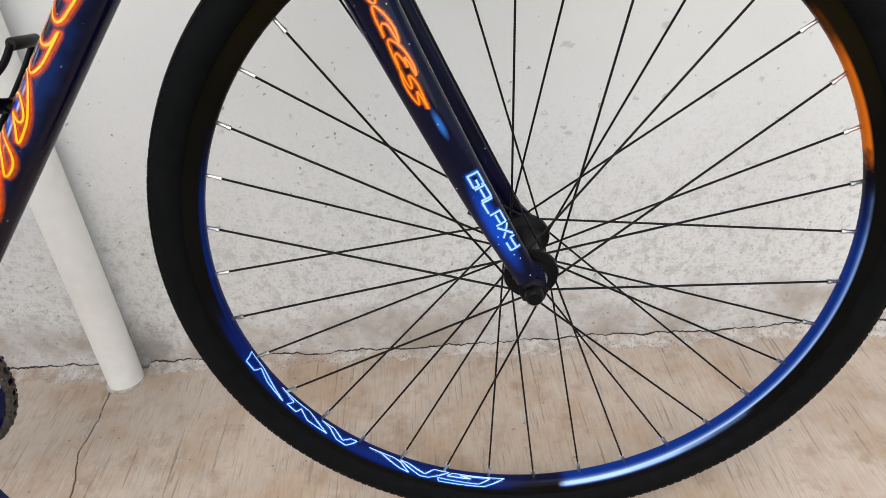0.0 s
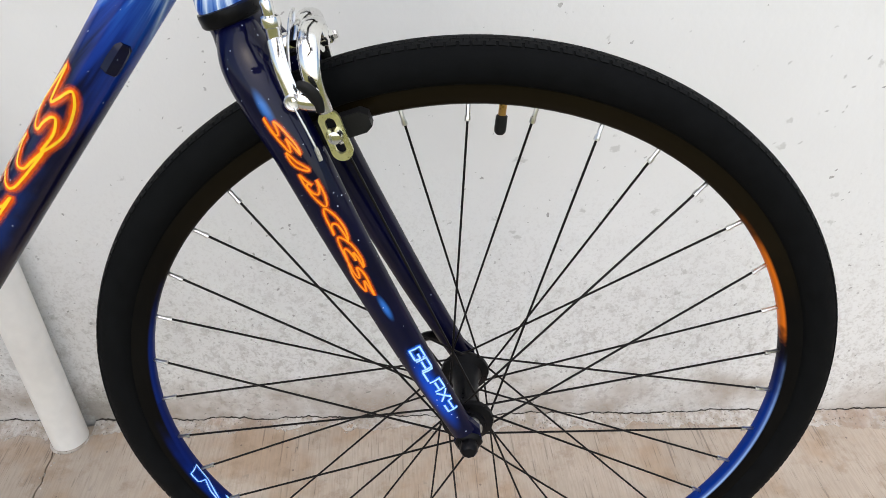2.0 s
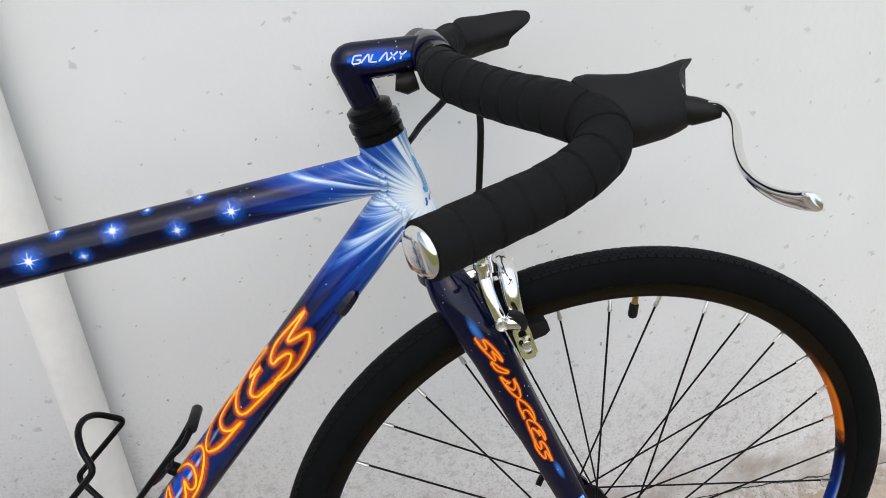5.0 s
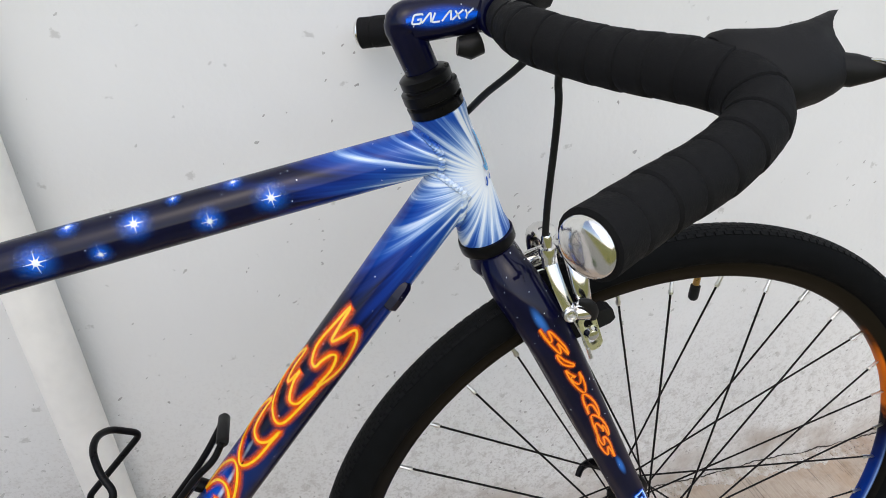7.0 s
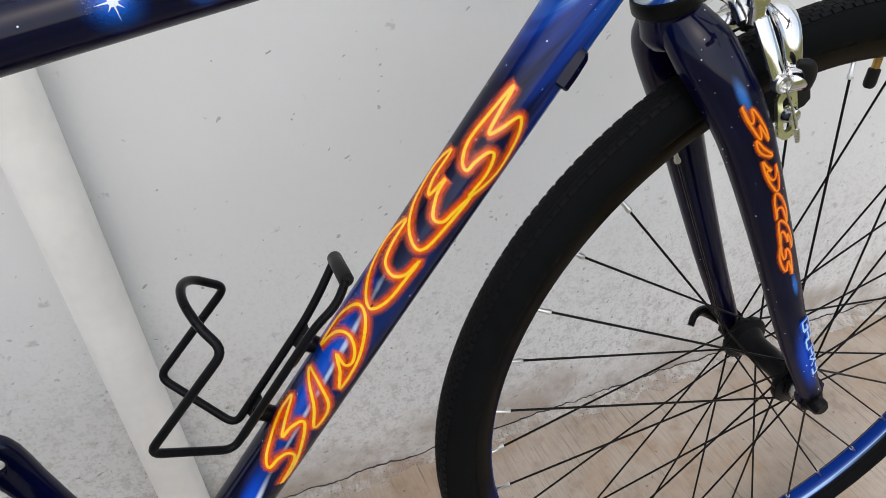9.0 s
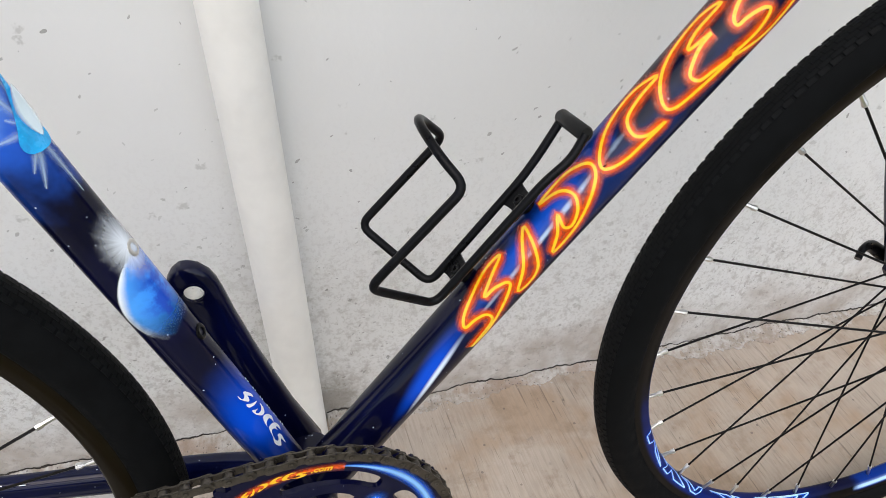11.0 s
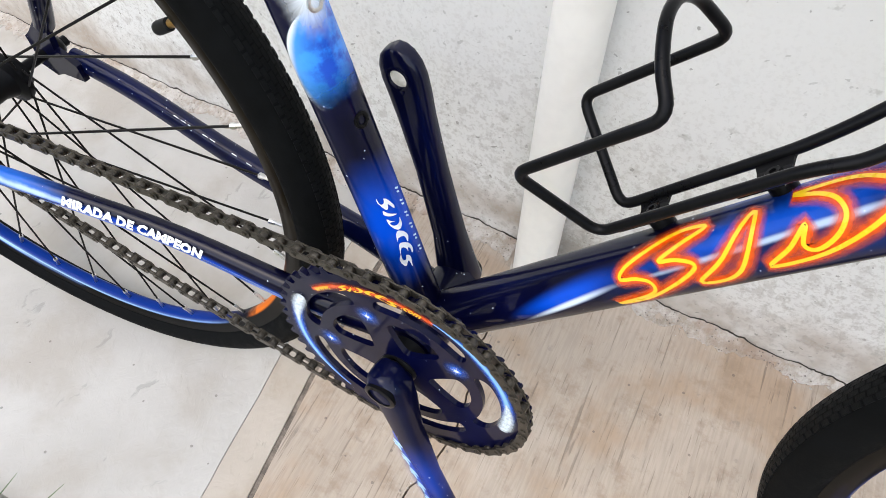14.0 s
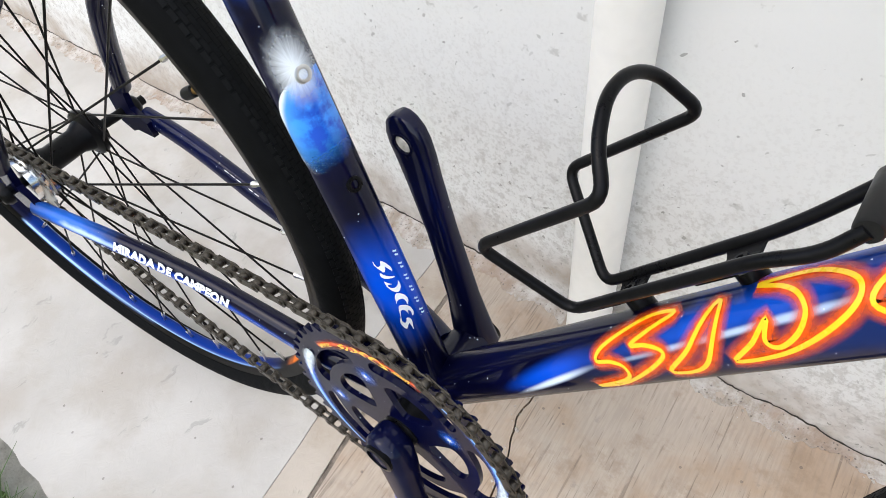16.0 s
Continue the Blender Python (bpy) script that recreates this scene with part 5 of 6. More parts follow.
def hood_shape(side):
    """A hood whose upright axis leans outwards with the bar; its front is hollowed under a peaked nose."""
    rings = []
    up, out = Vector((0, 0.75, 0.66)), Vector((0, -0.66, 0.75))
    for x, y, z, hu, ho, peak, dip in ((-0.101, -0.1605, 0.86, 0.017, 0.0155, 0.0, 0), (-0.099, -0.1615, 0.86, 0.0196, 0.0172, 0.0, 0), (-0.095, -0.1636, 0.8601, 0.0216, 0.0182, 0.001, 0.001), (-0.086, -0.1668, 0.8607, 0.023, 0.018, 0.003, 0.005), (-0.075, -0.1681, 0.8622, 0.0228, 0.0166, 0.004, 0.0075), (-0.06, -0.169, 0.8645, 0.022, 0.015, 0.007, 0.005), (-0.05, -0.166, 0.8658, 0.0215, 0.0138, 0.015, 0.001), (-0.046, -0.165, 0.8662, 0.0205, 0.0125, 0.018, 0), (-0.0475, -0.165, 0.8662, 0.018, 0.01, 0.017, 0)):
        ring = []
        for k in range(40):
            c, s = math.cos(6.283185 * k / 40), math.sin(6.283185 * k / 40)
            q = Vector((x, y, z)) + up * (hu * math.copysign(abs(c) ** 0.8, c) - dip * max(0.0, c) ** 2) + out * (ho * math.copysign(abs(s) ** 0.8, s)) + Vector((peak * max(0.0, c) ** 1.6 + 0.004 * max(0.0, -c), 0, 0))
            ring.append(swing(q, side))
        rings.append(ring)
    return Shape().rings(rings)


for side in (-1, 1):
    pts = bar_line(side)
    m = len(pts)
    dist, rad = 0.0, []
    fine = []
    for i in range(m - 1):
        a, b = Vector(pts[i]), Vector(pts[i + 1])
        for j in range(3):
            fine.append(a + (b - a) * (j / 3))
    fine.append(Vector(pts[-1]))
    dist = 0.0
    for i, p in enumerate(fine):
        dist += (p - fine[i - 1]).length if i else 0.0
        step = (dist / 0.0185) % 1.0
        rad.append(0.0137 + 0.0010 * min(1.0, dist / 0.03) + 0.0014 * max(0.0, min(1.0, (dist - 0.01) / 0.04, (0.20 - dist) / 0.05)) - 0.0009 * (1 - min(1.0, step * 8.0)) + 0.0004 * step)
    part("bar_tape", Shape().tube(fine, rad, 22), TAPE, bar, "black foam tape wound in overlapping turns")
    e, d = fine[-1], (fine[-1] - fine[-4]).normalized()
    part("end_plug", Shape().lathe(e, d, [(0.0118, -0.002), (0.0127, 0.0), (0.0129, 0.0018), (0.0120, 0.0036), (0.0094, 0.0050), (0.005, 0.0058), (0.0012, 0.0060)], 28), CHROME, bar, "polished bar-end plug")
    part("brake_hood", hood_shape(side), HOOD, bar, "black rubber brake-lever hood")
    spots = [swing(p, side) for p in ((-0.052, -0.176, 0.862), (-0.040, -0.182, 0.8605), (-0.033, -0.187, 0.861), (-0.029, -0.190, 0.861))]
    part("lever_body", Shape().tube(spots, [0.0080, 0.0078, 0.0052, 0.0030], 14, squash=(0.8, 1.0)), BLACKPLASTIC, bar, "black lever bracket")
    blade = curve([swing(p, side) for p in ((-0.040, -0.178, 0.863), (-0.030, -0.190, 0.864), (-0.029, -0.203, 0.858), (-0.036, -0.220, 0.849), (-0.041, -0.238, 0.843), (-0.040, -0.257, 0.8405), (-0.038, -0.274, 0.843), (-0.037, -0.281, 0.846))], 7)
    k = len(blade)
    part("brake_lever", Shape().tube(blade, [(0.0036 + 0.0026 * (i / (k - 1))) * (1.0 if i < k - 3 else 0.92 - 0.12 * (i - k + 3)) for i in range(k)], 16, squash=(1.0, 0.45), side=(0.8, 0.15, -0.45)), CHROME, bar, "polished curved brake-lever blade")
    part("hood_screw", Shape().lathe(swing((-0.043, -0.166, 0.869), side), (1, side * 0.3, 0.2), [(0.0042, -0.004), (0.0042, 0.002), (0.0028, 0.003)], 12), CHROME, bar, "bright clamp screw in the hood")

# ---- brake cables
barrel = Vector((-0.1315, -0.032, 0.7125))
c1 = curve([(-0.1330, -0.0560, 0.8560), (-0.1293, -0.0425, 0.8330), (-0.1293, -0.0441, 0.8197), (-0.1304, -0.0428, 0.7934), (-0.1319, -0.0365, 0.7468), barrel + Vector((0.0, 0, 0.002))], 8)
part("brake_cable", Shape().tube(c1, 0.0026, 10), BLACKPLASTIC, bike, "black cable housing from the bar to the front brake")
c2 = curve([(-0.148, -0.056, 0.858), (-0.158, -0.036, 0.840), (-0.168, -0.008, 0.820), (-0.1745, 0.014, 0.803), (-0.186, 0.030, 0.786), (-0.215, 0.031, 0.771)], 8)
part("rear_brake_cable", Shape().tube(c2, 0.0026, 10), BLACKPLASTIC, bike, "black cable housing behind the head tube")

# ---- front brake caliper
cal = part("front_brake", Shape().lathe((-0.116, 0, 0.683), (0.96, 0, 0.28), [(0.0085, -0.024), (0.0085, 0.004), (0.0115, 0.005), (0.0120, 0.011), (0.0085, 0.0125), (0.0085, 0.0165), (0.0060, 0.0185), (0.0030, 0.019)], 18), CHROME, bike, "polished side-pull brake caliper on the fork crown")
for side in (-1, 1):
    bx = -0.1075 if side < 0 else -0.1145
    arm = curve([(bx - 0.002, side * -0.014, 0.684), (bx, side * 0.001, 0.6945), (bx + 0.001, side * 0.020, 0.6955), (bx + 0.001, side * 0.036, 0.686), (bx + 0.003, side * 0.043, 0.667), (bx + 0.009, side * 0.041, 0.645)], 7)
    k = len(arm)
    part("brake_arm", Shape().tube(arm, [0.0056 + 0.0034 * math.sin(math.pi * min(1.0, 0.25 + 0.75 * i / (k - 1))) for i in range(k)], 14, squash=(0.95, 0.55), side=(1, 0, 0.25)), CHROME, cal, "polished flat curved brake arm")
    o = Vector((-0.094, side * 0.0365, 0.628))
    down, wide = Vector((0.30, 0, -0.95)), Vector((0.95, 0, 0.30))
    ring = []
    for t in range(24):
        a = 6.283185 * t / 24
        ring.append(o + wide * (0.0078 * math.cos(a)) + down * (0.0078 * math.sin(a) + (0.0125 if math.sin(a) > 0 else -0.0105)))
    hole = []
    for t in range(24):
        a = 6.283185 * t / 24
        hole.append(o + wide * (0.0036 * math.cos(a)) + down * (0.0036 * math.sin(a) + (0.0110 if math.sin(a) > 0 else -0.0090)))
    th = Vector((0, side * 0.0032, 0))
    part("slotted_plate", Shape().rings([ring, [p + th for p in ring], [p + th for p in hole], hole], closed_path=True), GOLDPLATE, cal, "yellowish slotted brake plate", smooth=False)
    part("pad_bolt", Shape().lathe(o + Vector((0, side * 0.002, 0)), (0, side, 0), [(0.0062, 0.0), (0.0064, 0.0022), (0.0050, 0.0042), (0.0046, 0.0075), (0.003, 0.0082)], 12), CHROME, cal, "bright pad bolt")
    pad = [Vector((-0.094, side * 0.020, 0.628)) + wide * x + down * z for x, z in ((-0.024, -0.006), (-0.020, -0.008), (0.020, -0.008), (0.025, -0.004), (0.025, 0.005), (0.020, 0.008), (-0.020, 0.008), (-0.024, 0.005))]
    part("brake_pad", Shape().prism(pad, (0, side * 0.012, 0)), BLACKPLASTIC, cal, "black rubber brake pad", smooth=False)
part("cable_barrel", Shape().lathe(barrel + Vector((0.001, 0, 0.003)), (0.10, 0.02, -1), [(0.0032, -0.002), (0.0042, 0.0), (0.0042, 0.008), (0.0062, 0.009), (0.0068, 0.011), (0.0068, 0.015), (0.0052, 0.016), (0.0052, 0.026), (0.003, 0.027)], 14), CHROME, cal, "knurled adjusting barrel")
link = curve([barrel + Vector((0.004, -0.003, -0.020)), (-0.1235, -0.043, 0.676), (-0.1165, -0.049, 0.656)], 5)
part("clamp_arm", Shape().tube(link, 0.0048, 10, squash=(0.6, 1.1)), CHROME, cal, "upper caliper arm")
part("release_cam", Shape().lathe((-0.1130, -0.0490, 0.6570), (0.97, -0.05, -0.1), [(0.0030, -0.001), (0.0068, 0.0), (0.0074, 0.002), (0.0074, 0.011), (0.0062, 0.0125), (0.0030, 0.013)], 18), CHROME, cal, "polished quick-release cam")
part("cable_bolt", Shape().lathe((-0.1172, -0.0500, 0.6560), (-0.1, -1, 0.1), [(0.0050, -0.003), (0.0058, -0.001), (0.0058, 0.0035), (0.0046, 0.0045), (0.0036, 0.0042), (0.0034, 0.0015), (0.0006, 0.0012)], 16), SATIN, cal, "hollow cable-clamp bolt")
part("pivot_nut", Shape().lathe((-0.1005, 0.004, 0.6835), (0.96, 0, 0.28), [(0.0052, -0.006), (0.0056, 0.0), (0.0056, 0.004), (0.0035, 0.0055), (0.0030, 0.0085), (0.001, 0.009)], 6), CHROME, cal, "bright pivot nut", smooth=False)
part("return_spring", Shape().tube(curve([(-0.121, -0.006, 0.690), (-0.120, 0.0, 0.704), (-0.120, -0.018, 0.701), (-0.1205, -0.033, 0.684), (-0.119, -0.040, 0.662)], 6), 0.0011, 6), SATIN, cal, "bent steel return spring")
part("release_lever", Shape().tube(curve([(-0.1125, -0.0550, 0.6690), (-0.1060, -0.0570, 0.6670), (-0.1010, -0.0560, 0.6590), (-0.0995, -0.0540, 0.6500)], 5), [0.0022 + 0.0016 * math.sin(i / 15 * 3.14) for i in range(16)], 10, squash=(0.7, 1.2)), BLACKPLASTIC, cal, "small black release lever")
part("cable_tail", Shape().tube([(-0.1165, -0.0545, 0.6540), (-0.110, -0.0575, 0.640), (-0.1045, -0.0590, 0.6265)], [0.0008, 0.0008, 0.0008], 6), SATIN, cal, "loose cable end")
part("cable_tip", Shape().tube([(-0.1047, -0.0589, 0.6270), (-0.1020, -0.0595, 0.6180)], 0.0016, 8), SATIN, cal, "crimped cable tip")

# ---- crankset: chainring, spider arms in one plate, cranks
RING = Vector((-0.587, -0.0622, 0.2885))


def ring_plate():
    """The flat chainring: a toothed edge and five pairs of openings."""
    loops = [[]]
    for k in range(50):
        for da, rr in ((-2.3, 0.0965), (-1.3, 0.1005), (-0.7, 0.1022), (0.7, 0.1022), (1.3, 0.1005), (2.3, 0.0965)):
            loops[0].append((k * 7.2 + da, rr))
    for k in range(5):
        mid = 2.5 + 72 * k
        petal = [(mid - 14, 0.0565), (mid, 0.0578), (mid + 14, 0.0568), (mid + 23, 0.0515), (mid + 21, 0.0410), (mid + 13, 0.0300), (mid, 0.0245), (mid - 13, 0.0300), (mid - 21, 0.0410), (mid - 23, 0.0515)]
        loops.append(curve([(r * math.cos(radians(a)), r * math.sin(radians(a))) for a, r in petal], 4, closed=True))
        cres = [(mid - 26.5, 0.0670), (mid - 14, 0.0668), (mid, 0.0668), (mid + 14, 0.0668), (mid + 26.5, 0.0670), (mid + 29, 0.0698), (mid + 27.5, 0.0755), (mid + 22, 0.0788), (mid + 11, 0.0803), (mid, 0.0807), (mid - 11, 0.0803), (mid - 22, 0.0788), (mid - 27.5, 0.0755), (mid - 29, 0.0698)]
        loops.append(curve([(r * math.cos(radians(a)), r * math.sin(radians(a))) for a, r in cres], 3, closed=True))
    loops[0] = [(r * math.cos(radians(a)), r * math.sin(radians(a))) for a, r in loops[0]]
    bm = bmesh.new()
    edges = []
    for loop in loops:
        vs = [bm.verts.new((x, -0.0021, z)) for x, z in loop]
        edges += [bm.edges.new((vs[i - 1], vs[i])) for i in range(len(vs))]
    bmesh.ops.triangle_fill(bm, use_beauty=True, use_dissolve=False, edges=edges)
    geo = bmesh.ops.extrude_face_region(bm, geom=list(bm.faces))
    bmesh.ops.translate(bm, vec=(0, 0.0042, 0), verts=[v for v in geo["geom"] if isinstance(v, bmesh.types.BMVert)])
    bmesh.ops.recalc_face_normals(bm, faces=bm.faces)
    me = bpy.data.meshes.new("chainring")
    bm.to_mesh(me)
    bm.free()
    me.materials.append(RINGPAINT)
    return me


cr = part("chainring", ring_plate(), RINGPAINT, bike, "navy chainring with airbrushed arcs, stars and orange lettering")
cr.matrix_basis = pose(*RING, -1.0, 0, 2.4)
ring_place = lambda s, w, lift: Vector(((0.088 + w) * math.cos(s / 0.088), -0.0021 - lift, (0.088 + w) * math.sin(s / 0.088)))
D88 = 0.088 * math.pi / 180


def arc(a, b, r, m=24):
    return [((a + (b - a) * i / m) * D88, r - 0.088) for i in range(m + 1)]


for a, b in ((-9, 72), (156, 236)):
    tail = lambda w, m=36: [w * min(1.0, 0.5 + 4.0 * j / m, 0.15 + 2.4 * (m - j) / m) for j in range(m + 1)]
    run = arc(a, b, 0.0862, 36)
    part("painted_arc", Shape().strip(ring_place, run, tail(0.0122), 0.0004), BLUEGLOW, cr, "blue arc sprayed on the ring")
    part("painted_arc", Shape().strip(ring_place, run, tail(0.0062), 0.0007), PALEGLOW, cr, "pale core of the blue arc")
    end = arc(a - 4, a + 24, 0.0862, 14)
    part("painted_arc", Shape().strip(ring_place, end, [0.0004 + 0.0136 * math.sin(math.pi * ((j + 0.3) / 15) ** 0.55) ** 0.8 for j in range(15)], 0.0010), halo("white_flash", (0.80, 0.91, 1.0), 1.5, 1.2, 0.3, 420), cr, "white flash at the end of the arc")
for i, gl in enumerate(GLYPHS):
    sh = Shape()
    loop = curve(gl, 3, closed=True)
    sh.v = [tuple(ring_place((120.5 - x * 5.4) * D88, (y - 0.5) * 0.0074 - 0.0026, 0.0009)) for x, y in loop]
    sh.face(range(len(loop)))
    part("painted_flame", sh, YELLOW, cr, "tiny flame-shaped mark in yellow-orange paint", smooth=False)
part("overspray", Shape().strip(ring_place, arc(139, 71, 0.0855), 0.0096, 0.0005), halo("thin_red_overspray", (0.90, 0.10, 0.003), 1.15, 1.7, 0.35, 420), cr, "orange-red band sprayed behind the marks")
ring_words = lambda a0: lambda s, w, lift: ring_place(a0 * D88 - s, w, lift)
part("lettering", lettering("www.", 0.0074, ring_words(137.0), 0.0, -0.0048, 0.0010, 0.3, 1.0, 0.00022), YELLOW, cr, "tiny yellow printed letters on the ring", smooth=False)
part("lettering", lettering(".com", 0.0074, ring_words(86.5), 0.0, -0.0044, 0.0010, 0.3, 1.0, 0.00022), YELLOW, cr, "tiny yellow printed letters on the ring", smooth=False)
for k in range(5):
    a = radians((112, 183, 255, 327, 38.5)[k])
    flat = lambda s, w, lift: Vector((s, -0.0021 - lift, w))
    if k not in (2, 3):
        star(cr, flat, 0.0580 * math.cos(a), 0.0580 * math.sin(a), 0.0068)
part("spindle", Shape().lathe((0, 0.047, 0), (0, 1, 0), [(0.008, -0.055), (0.0145, -0.050), (0.0145, -0.014), (0.016, -0.012), (0.016, 0.010), (0.0085, 0.011), (0.0085, 0.060)], 24), BLACK, cr, "black bottom-bracket spindle and cup")


def crank(side, turn, name, label):
    """A crank arm without a pedal, from the boss to the threaded eye."""
    d = polar(turn, 1.0)
    w = Vector((0, 1, 0)).cross(d)
    y0 = fy(-0.588, 0.286) + (0.041 if side > 0 else -0.064)
    c = Vector((-0.588, y0, 0.286)) if side > 0 else Vector((-0.5866, y0 - 0.0022, 0.2878))
    reach, flare = (1.055, 1.0) if side > 0 else (1.0, 1.8)
    line = [(0.0, 0.0165, 0.013, 0.0), (0.018, 0.0150, 0.0115, 0.001), (0.045, 0.0125, 0.0088, 0.004), (0.10, 0.0118, 0.0076, 0.008), (0.140, 0.0138, 0.0074, 0.010), (0.158, 0.0156, 0.0074, 0.011), (0.169, 0.0163, 0.0074, 0.011), (0.177, 0.0152, 0.0072, 0.011), (0.184, 0.0116, 0.0068, 0.011), (0.1875, 0.0070, 0.0062, 0.011), (0.1888, 0.002, 0.0055, 0.011)]
    rings = []
    for s, half, deep, out in [(-0.013, 0.0105, 0.011, 0.0), (-0.0165, 0.0045, 0.009, 0.0)][::-1] + line:
        o = c + d * (s * reach) + Vector((0, side * out * flare, 0))
        ring = []
        for k in range(20):
            a = 6.283185 * k / 20
            ca, sa = math.cos(a), math.sin(a)
            p = 0.62
            ring.append(o + w * (half * math.copysign(abs(ca) ** p, ca)) + Vector((0, deep * math.copysign(abs(sa) ** p, sa), 0)))
        rings.append(ring)
    ob = part(name, Shape().rings(rings), CRANKPAINT, bike, label)
    cap = c + Vector((0, side * 0.0125, 0))
    part("crank_bolt", Shape().lathe(cap, (0, side, 0), [(0.0125, -0.004), (0.0125, 0.001), (0.0095, 0.0016), (0.0090, -0.004), (0.0060, -0.004), (0.0055, -0.001), (0.002, -0.0005)], 24), BLACK, ob, "recessed crank bolt")
    eye = c + d * (0.170 * reach) + Vector((0, side * 0.011 * flare, 0))
    part("pedal_eye", Shape().lathe(eye + Vector((0, side * 0.0077, 0)), (0, side, 0), [(0.0078, -0.0005), (0.0076, 0.0003), (0.0066, 0.0003), (0.0066, -0.0135)], 20, cap=False), SATIN if side > 0 else BLACK, ob, "threaded pedal eye")
    if side > 0:
        part("pedal_eye", Shape().lathe(eye + Vector((0, -0.0077, 0)), (0, -1, 0), [(0.0084, -0.0008), (0.0082, 0.0004), (0.0068, 0.0004), (0.0066, -0.003)], 20, cap=False), DARKPAINT, ob, "rim of the pedal eye")
    # the bore goes right through the arm
    cutter = part("bore", Shape().lathe(eye, (0, 1, 0), [(0.0067, -0.02), (0.0067, 0.02)], 24), DARKPAINT, bike)
    cut = ob.modifiers.new("bore", "BOOLEAN")
    cut.object = cutter
    cut.solver = "EXACT"
    bored = bpy.data.meshes.new_from_object(ob.evaluated_get(bpy.context.evaluated_depsgraph_get()))
    ob.modifiers.clear()
    ob.data = bored
    bpy.data.objects.remove(cutter)
    return ob, c, d, w


crank(1, 106.8, "left_crank", "bare navy crank arm without a pedal, pointing up")
right, rc, rd, rw = crank(-1, -68, "right_crank", "bare navy crank arm without a pedal, pointing down, white specks")
crank_place = lambda s, w, lift: rc + rd * s + rw * (-w) + Vector((0, -0.0094 - 0.125 * s - lift, 0))
for i in range(5):
    q, v = 0.054 + 0.0172 * i, -0.0100 + 0.0016 * i
    for stroke in ([(q, v - 0.001), (q + 0.005, v + 0.0022), (q + 0.010, v + 0.0048)], [(q + 0.0035, v - 0.0018), (q + 0.0085, v + 0.0010), (q + 0.0150, v + 0.0020)], [(q + 0.0060, v + 0.0040), (q + 0.0072, v + 0.0010), (q + 0.0082, v - 0.0022)]):
        line = curve(stroke, 5)
        part("painted_swash", Shape().strip(crank_place, line, [0.0006 + 0.0019 * math.sin(math.pi * j / (len(line) - 1)) for j in range(len(line))], 0.0008), CYANLINE, right, "pale blue brush stroke on the crank")
part("overspray", Shape().strip(crank_place, [(0.045 + 0.105 * j / 16, -0.0085 + 0.008 * j / 16) for j in range(17)], [0.002 + 0.0155 * math.sin(math.pi * j / 16) ** 0.6 for j in range(17)], 0.0004), halo("deep_blue_overspray", (0.003, 0.07, 0.62), 0.8, 1.2), right, "blue paint sprayed behind the brush strokes")

# ---- chain and sprocket
COG = Vector((-1.008, -0.0880, HUB_R))
COG_R, RING_R, PITCH = 0.0345, 0.0995, 0.0127
d = Vector((RING.x - COG.x, 0, RING.z - COG.z))
span, tilt = d.length, math.atan2(d.z, d.x)
off = math.asin((RING_R - COG_R) / span)
track = []
up_n = tilt + math.pi / 2 + off
lo_n = tilt - math.pi / 2 - off


def at_y(x):
    return COG.y + (RING.y - COG.y) * (x - COG.x) / (RING.x - COG.x)


def on_arc(c, r, a):
    x = c.x + r * math.cos(a)
    return Vector((x, at_y(min(max(x, COG.x), RING.x)), c.z + r * math.sin(a)))


for i in range(61):
    track.append(on_arc(RING, RING_R, lo_n + (up_n - lo_n) * i / 60))
for i in range(1, 40):
    p, q = on_arc(RING, RING_R, up_n), on_arc(COG, COG_R, up_n)
    track.append(p + (q - p) * (i / 40))
for i in range(31):
    track.append(on_arc(COG, COG_R, up_n + (lo_n + 2 * math.pi - up_n) * i / 30))
for i in range(1, 40):
    p, q = on_arc(COG, COG_R, lo_n), on_arc(RING, RING_R, lo_n)
    sag = -0.004 * math.sin(math.pi * i / 40)
    track.append(p + (q - p) * (i / 40) + Vector((0, 0, sag)))
total = sum((track[i] - track[i - 1]).length for i in range(len(track)))
count = 2 * round(total / PITCH / 2)
pitch = total / count
pins, acc, goal = [], 0.0, 0.0
for i in range(len(track)):
    a, b = track[i], track[(i + 1) % len(track)]
    while goal <= acc + (b - a).length and len(pins) < count:
        pins.append(a + (b - a) * ((goal - acc) / (b - a).length))
        goal += pitch
    acc += (b - a).length


def link_mesh(name, half, thick):
    """Two waisted plates side by side, a pin's pitch long."""
    sh = Shape()
    n = 10
    out = []
    for k in range(n + 1):
        a = -math.pi * 0.36 + math.pi * 0.72 * k / n
        out.append((pitch / 2 + 0.0043 * math.cos(a), 0.0043 * math.sin(a)))
    out.append((0.0, 0.0031))
    for k in range(n + 1):
        a = math.pi * 0.64 + math.pi * 0.72 * k / n
        out.append((-pitch / 2 + 0.0043 * math.cos(a), 0.0043 * math.sin(a)))
    out.append((0.0, -0.0031))
    for s in (-1, 1):
        sh.prism([(x, s * half - thick / 2, z) for x, z in out], (0, thick, 0))
        for e in (-1, 1):
            if name == "outer_link":
                sh.lathe((e * pitch / 2, s * half, 0), (0, s, 0), [(0.0019, 0.0), (0.0019, thick * 0.5 + 0.0006), (0.0012, thick * 0.5 + 0.0009)], 8)
    return sh.mesh(name, CHAIN, smooth=False)


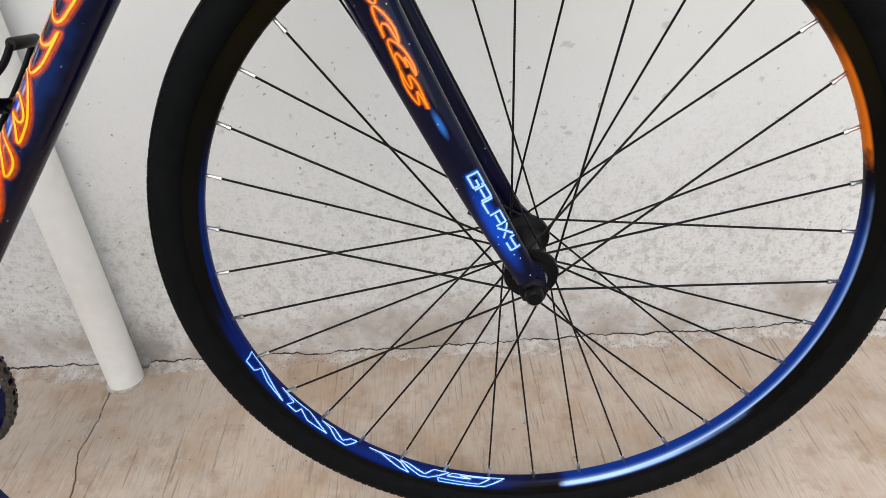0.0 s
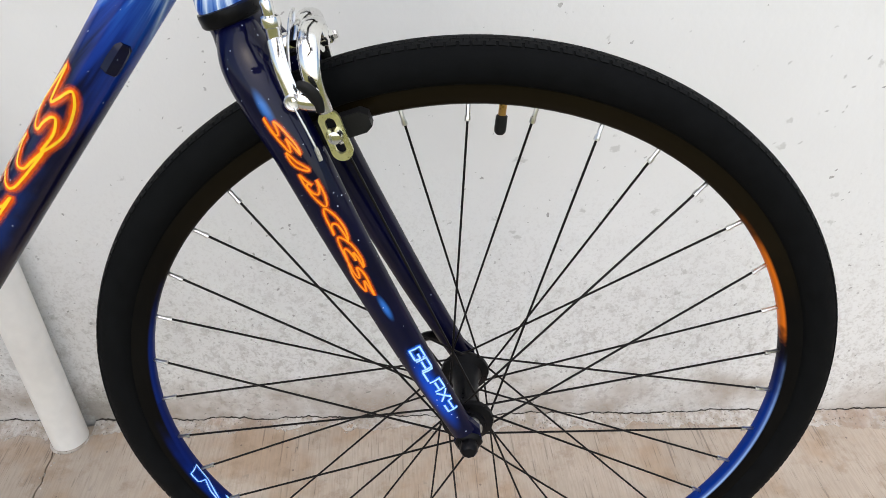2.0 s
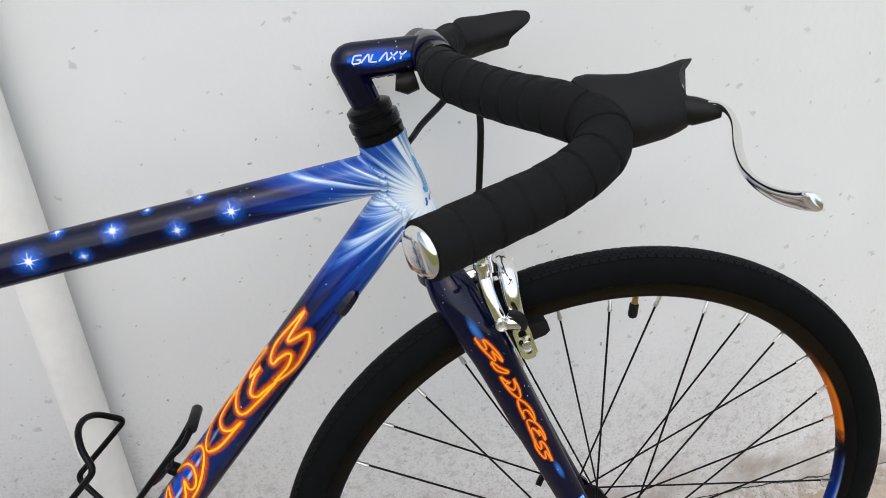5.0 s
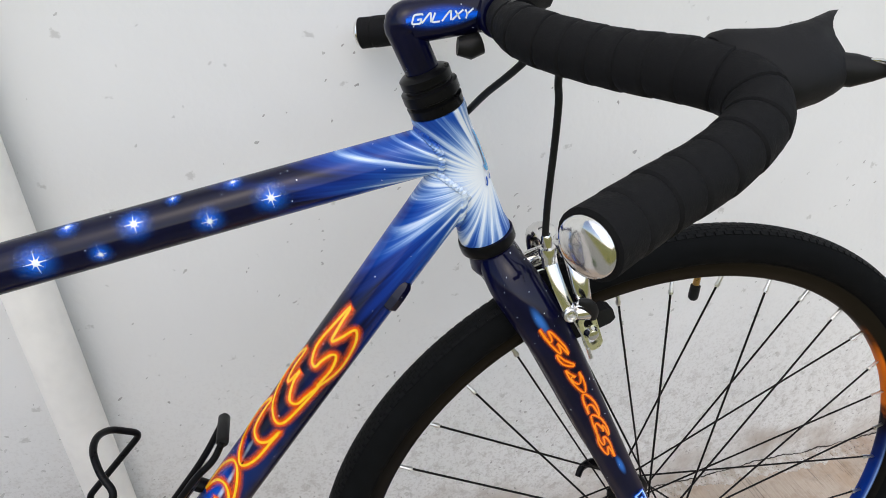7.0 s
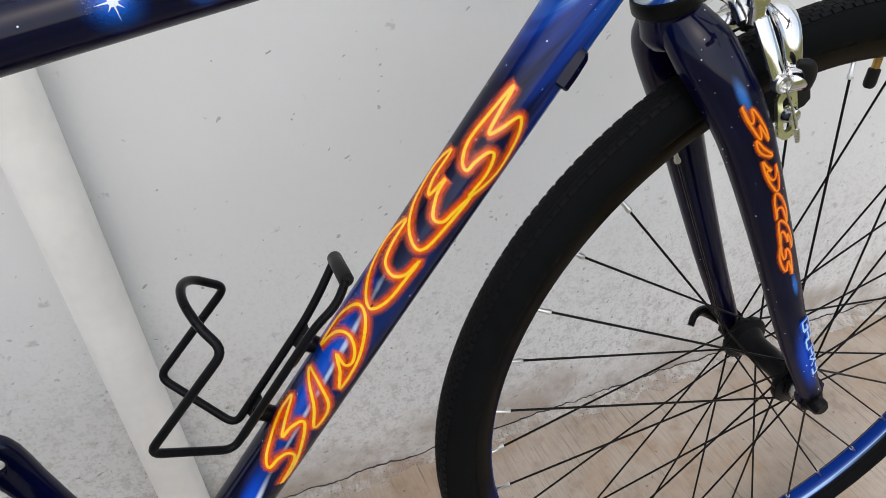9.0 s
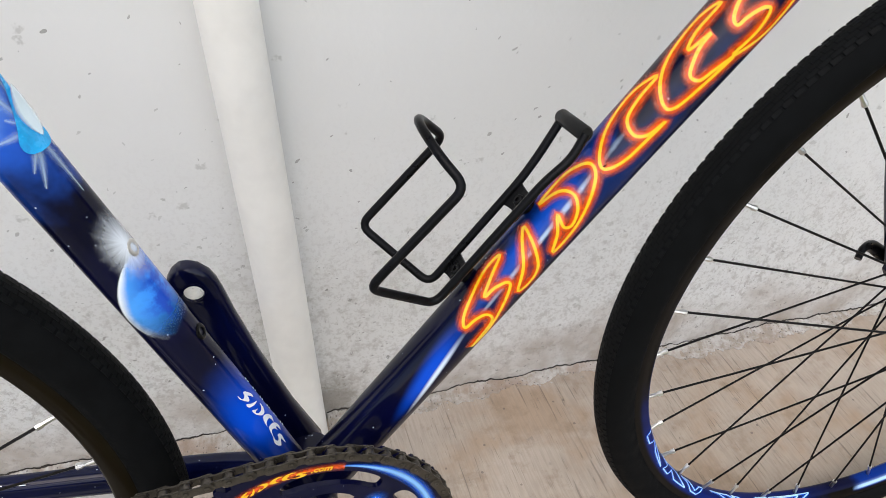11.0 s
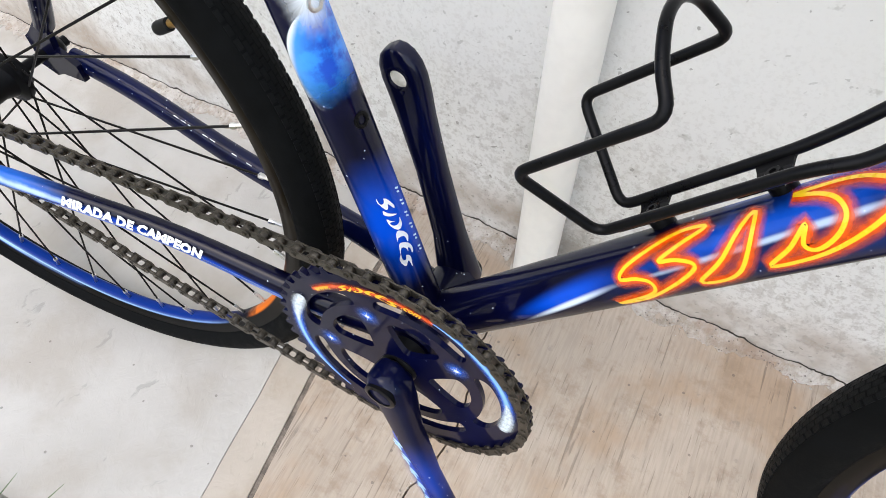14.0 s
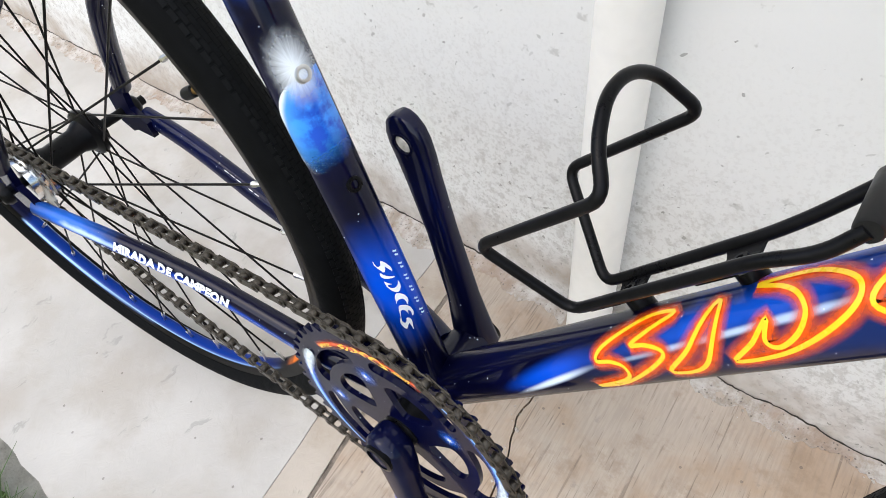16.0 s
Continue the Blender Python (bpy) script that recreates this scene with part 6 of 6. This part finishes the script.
outer, inner = link_mesh("outer_link", 0.0036, 0.0010), link_mesh("inner_link", 0.0024, 0.0011)
rollers = Shape()
for p in pins:
    rollers.lathe(p, (0, 1, 0), [(0.0036, -0.0019), (0.0038, -0.0015), (0.0038, 0.0015), (0.0036, 0.0019)], 10)
chain = part("chain", rollers, CHAIN, bike, "oily dark steel roller chain")
for i in range(count):
    a, b = pins[i], pins[(i + 1) % count]
    ob = part("outer_link" if i % 2 else "inner_link", outer if i % 2 else inner, CHAIN, chain)
    e = (b - a).normalized()
    u = Vector((0, 1, 0))
    u = (u - e * u.dot(e)).normalized()
    ob.matrix_basis = Matrix.Translation((a + b) / 2) @ Matrix((e, u, e.cross(u))).transposed().to_4x4()
teeth = []
for k in range(17):
    for da, rr in ((-8, 0.0312), (-3, 0.0362), (3, 0.0362), (8, 0.0312)):
        teeth.append(COG + polar(k * 360 / 17 + da, rr))
sp = part("sprocket", Shape().prism([p + Vector((0, -0.001, 0)) for p in teeth], (0, 0.002, 0)), SATIN, bike, "bright toothed rear sprocket", smooth=False)
part("freewheel_body", Shape().lathe(COG, (0, 1, 0), [(0.012, -0.008), (0.0215, -0.0075), (0.0225, -0.002), (0.0225, 0.006), (0.027, 0.007), (0.027, 0.014), (0.016, 0.016)], 28), CHROME, sp, "bright freewheel body")

# ---- bottle cage on the frame tube
NEAR = [(-0.3925, -0.0130, 0.5675), (-0.401, -0.0165, 0.554), (-0.418, -0.0180, 0.541), (-0.4865, -0.0180, 0.4590), (-0.5305, -0.0335, 0.4935), (-0.4715, -0.0325, 0.5545), (-0.482, -0.021, 0.5670), (-0.4885, -0.004, 0.5765), (-0.4885, 0.013, 0.5765), (-0.483, 0.028, 0.5690), (-0.4655, 0.0405, 0.5485), (-0.5245, 0.0385, 0.4900), (-0.4835, 0.0100, 0.4530), (-0.421, 0.0125, 0.5254), (-0.409, 0.015, 0.5405), (-0.3930, 0.019, 0.5635)]
cage = part("bottle_cage", Shape().tube(bent(NEAR, 0.0085, 5), 0.0029, 12), BLACK, bike, "black bent-wire bottle cage bolted to the frame")
part("retainer_tab", Shape().tube([(-0.3930, 0.0220, 0.5630), (-0.3930, 0.0205, 0.5632), (-0.3924, -0.0125, 0.5672), (-0.3924, -0.0138, 0.5674)], [0.0042, 0.0050, 0.0050, 0.0042], 16), BLACKPLASTIC, cage, "black plastic retainer roller")
for t in (0.23, 0.89):
    a = Vector((-0.4850, -0.0195, 0.4590)).lerp(Vector((-0.4225, -0.0185, 0.5320)), t)
    b = Vector((-0.4835, 0.0115, 0.4530)).lerp(Vector((-0.421, 0.0125, 0.5254)), t)
    al = Vector((0.645, 0, 0.764)) * 0.0098
    low = Vector((0.764, 0, -0.645))
    plate = Shape()
    rows = []
    for k in range(9):
        q, wide = k / 8, 0.80 + 0.25 * abs(2 * k / 8 - 1) ** 3
        m = a.lerp(b, q) + low * (0.0042 * math.sin(math.pi * q))
        rows.append([m - al * wide, m + al * wide, m + al * wide + low * 0.0016, m - al * wide + low * 0.0016])
    part("mounting_plate", plate.rings(rows), BLACK, cage, "curved mounting plate between the rails of the cage", smooth=False)
    mid = a.lerp(b, 0.66) + low * 0.0044
    part("standoff", Shape().lathe(mid, low, [(0.0056, 0.0), (0.0062, 0.003), (0.0062, 0.016)], 16), BLACK, cage, "round foot of the cage on the tube")
    part("mounting_bolt", Shape().lathe(mid, -low, [(0.0040, -0.002), (0.0040, 0.0014), (0.0034, 0.0020), (0.0018, 0.0020), (0.0016, 0.0006)], 12), BLACK, cage, "black socket bolt")
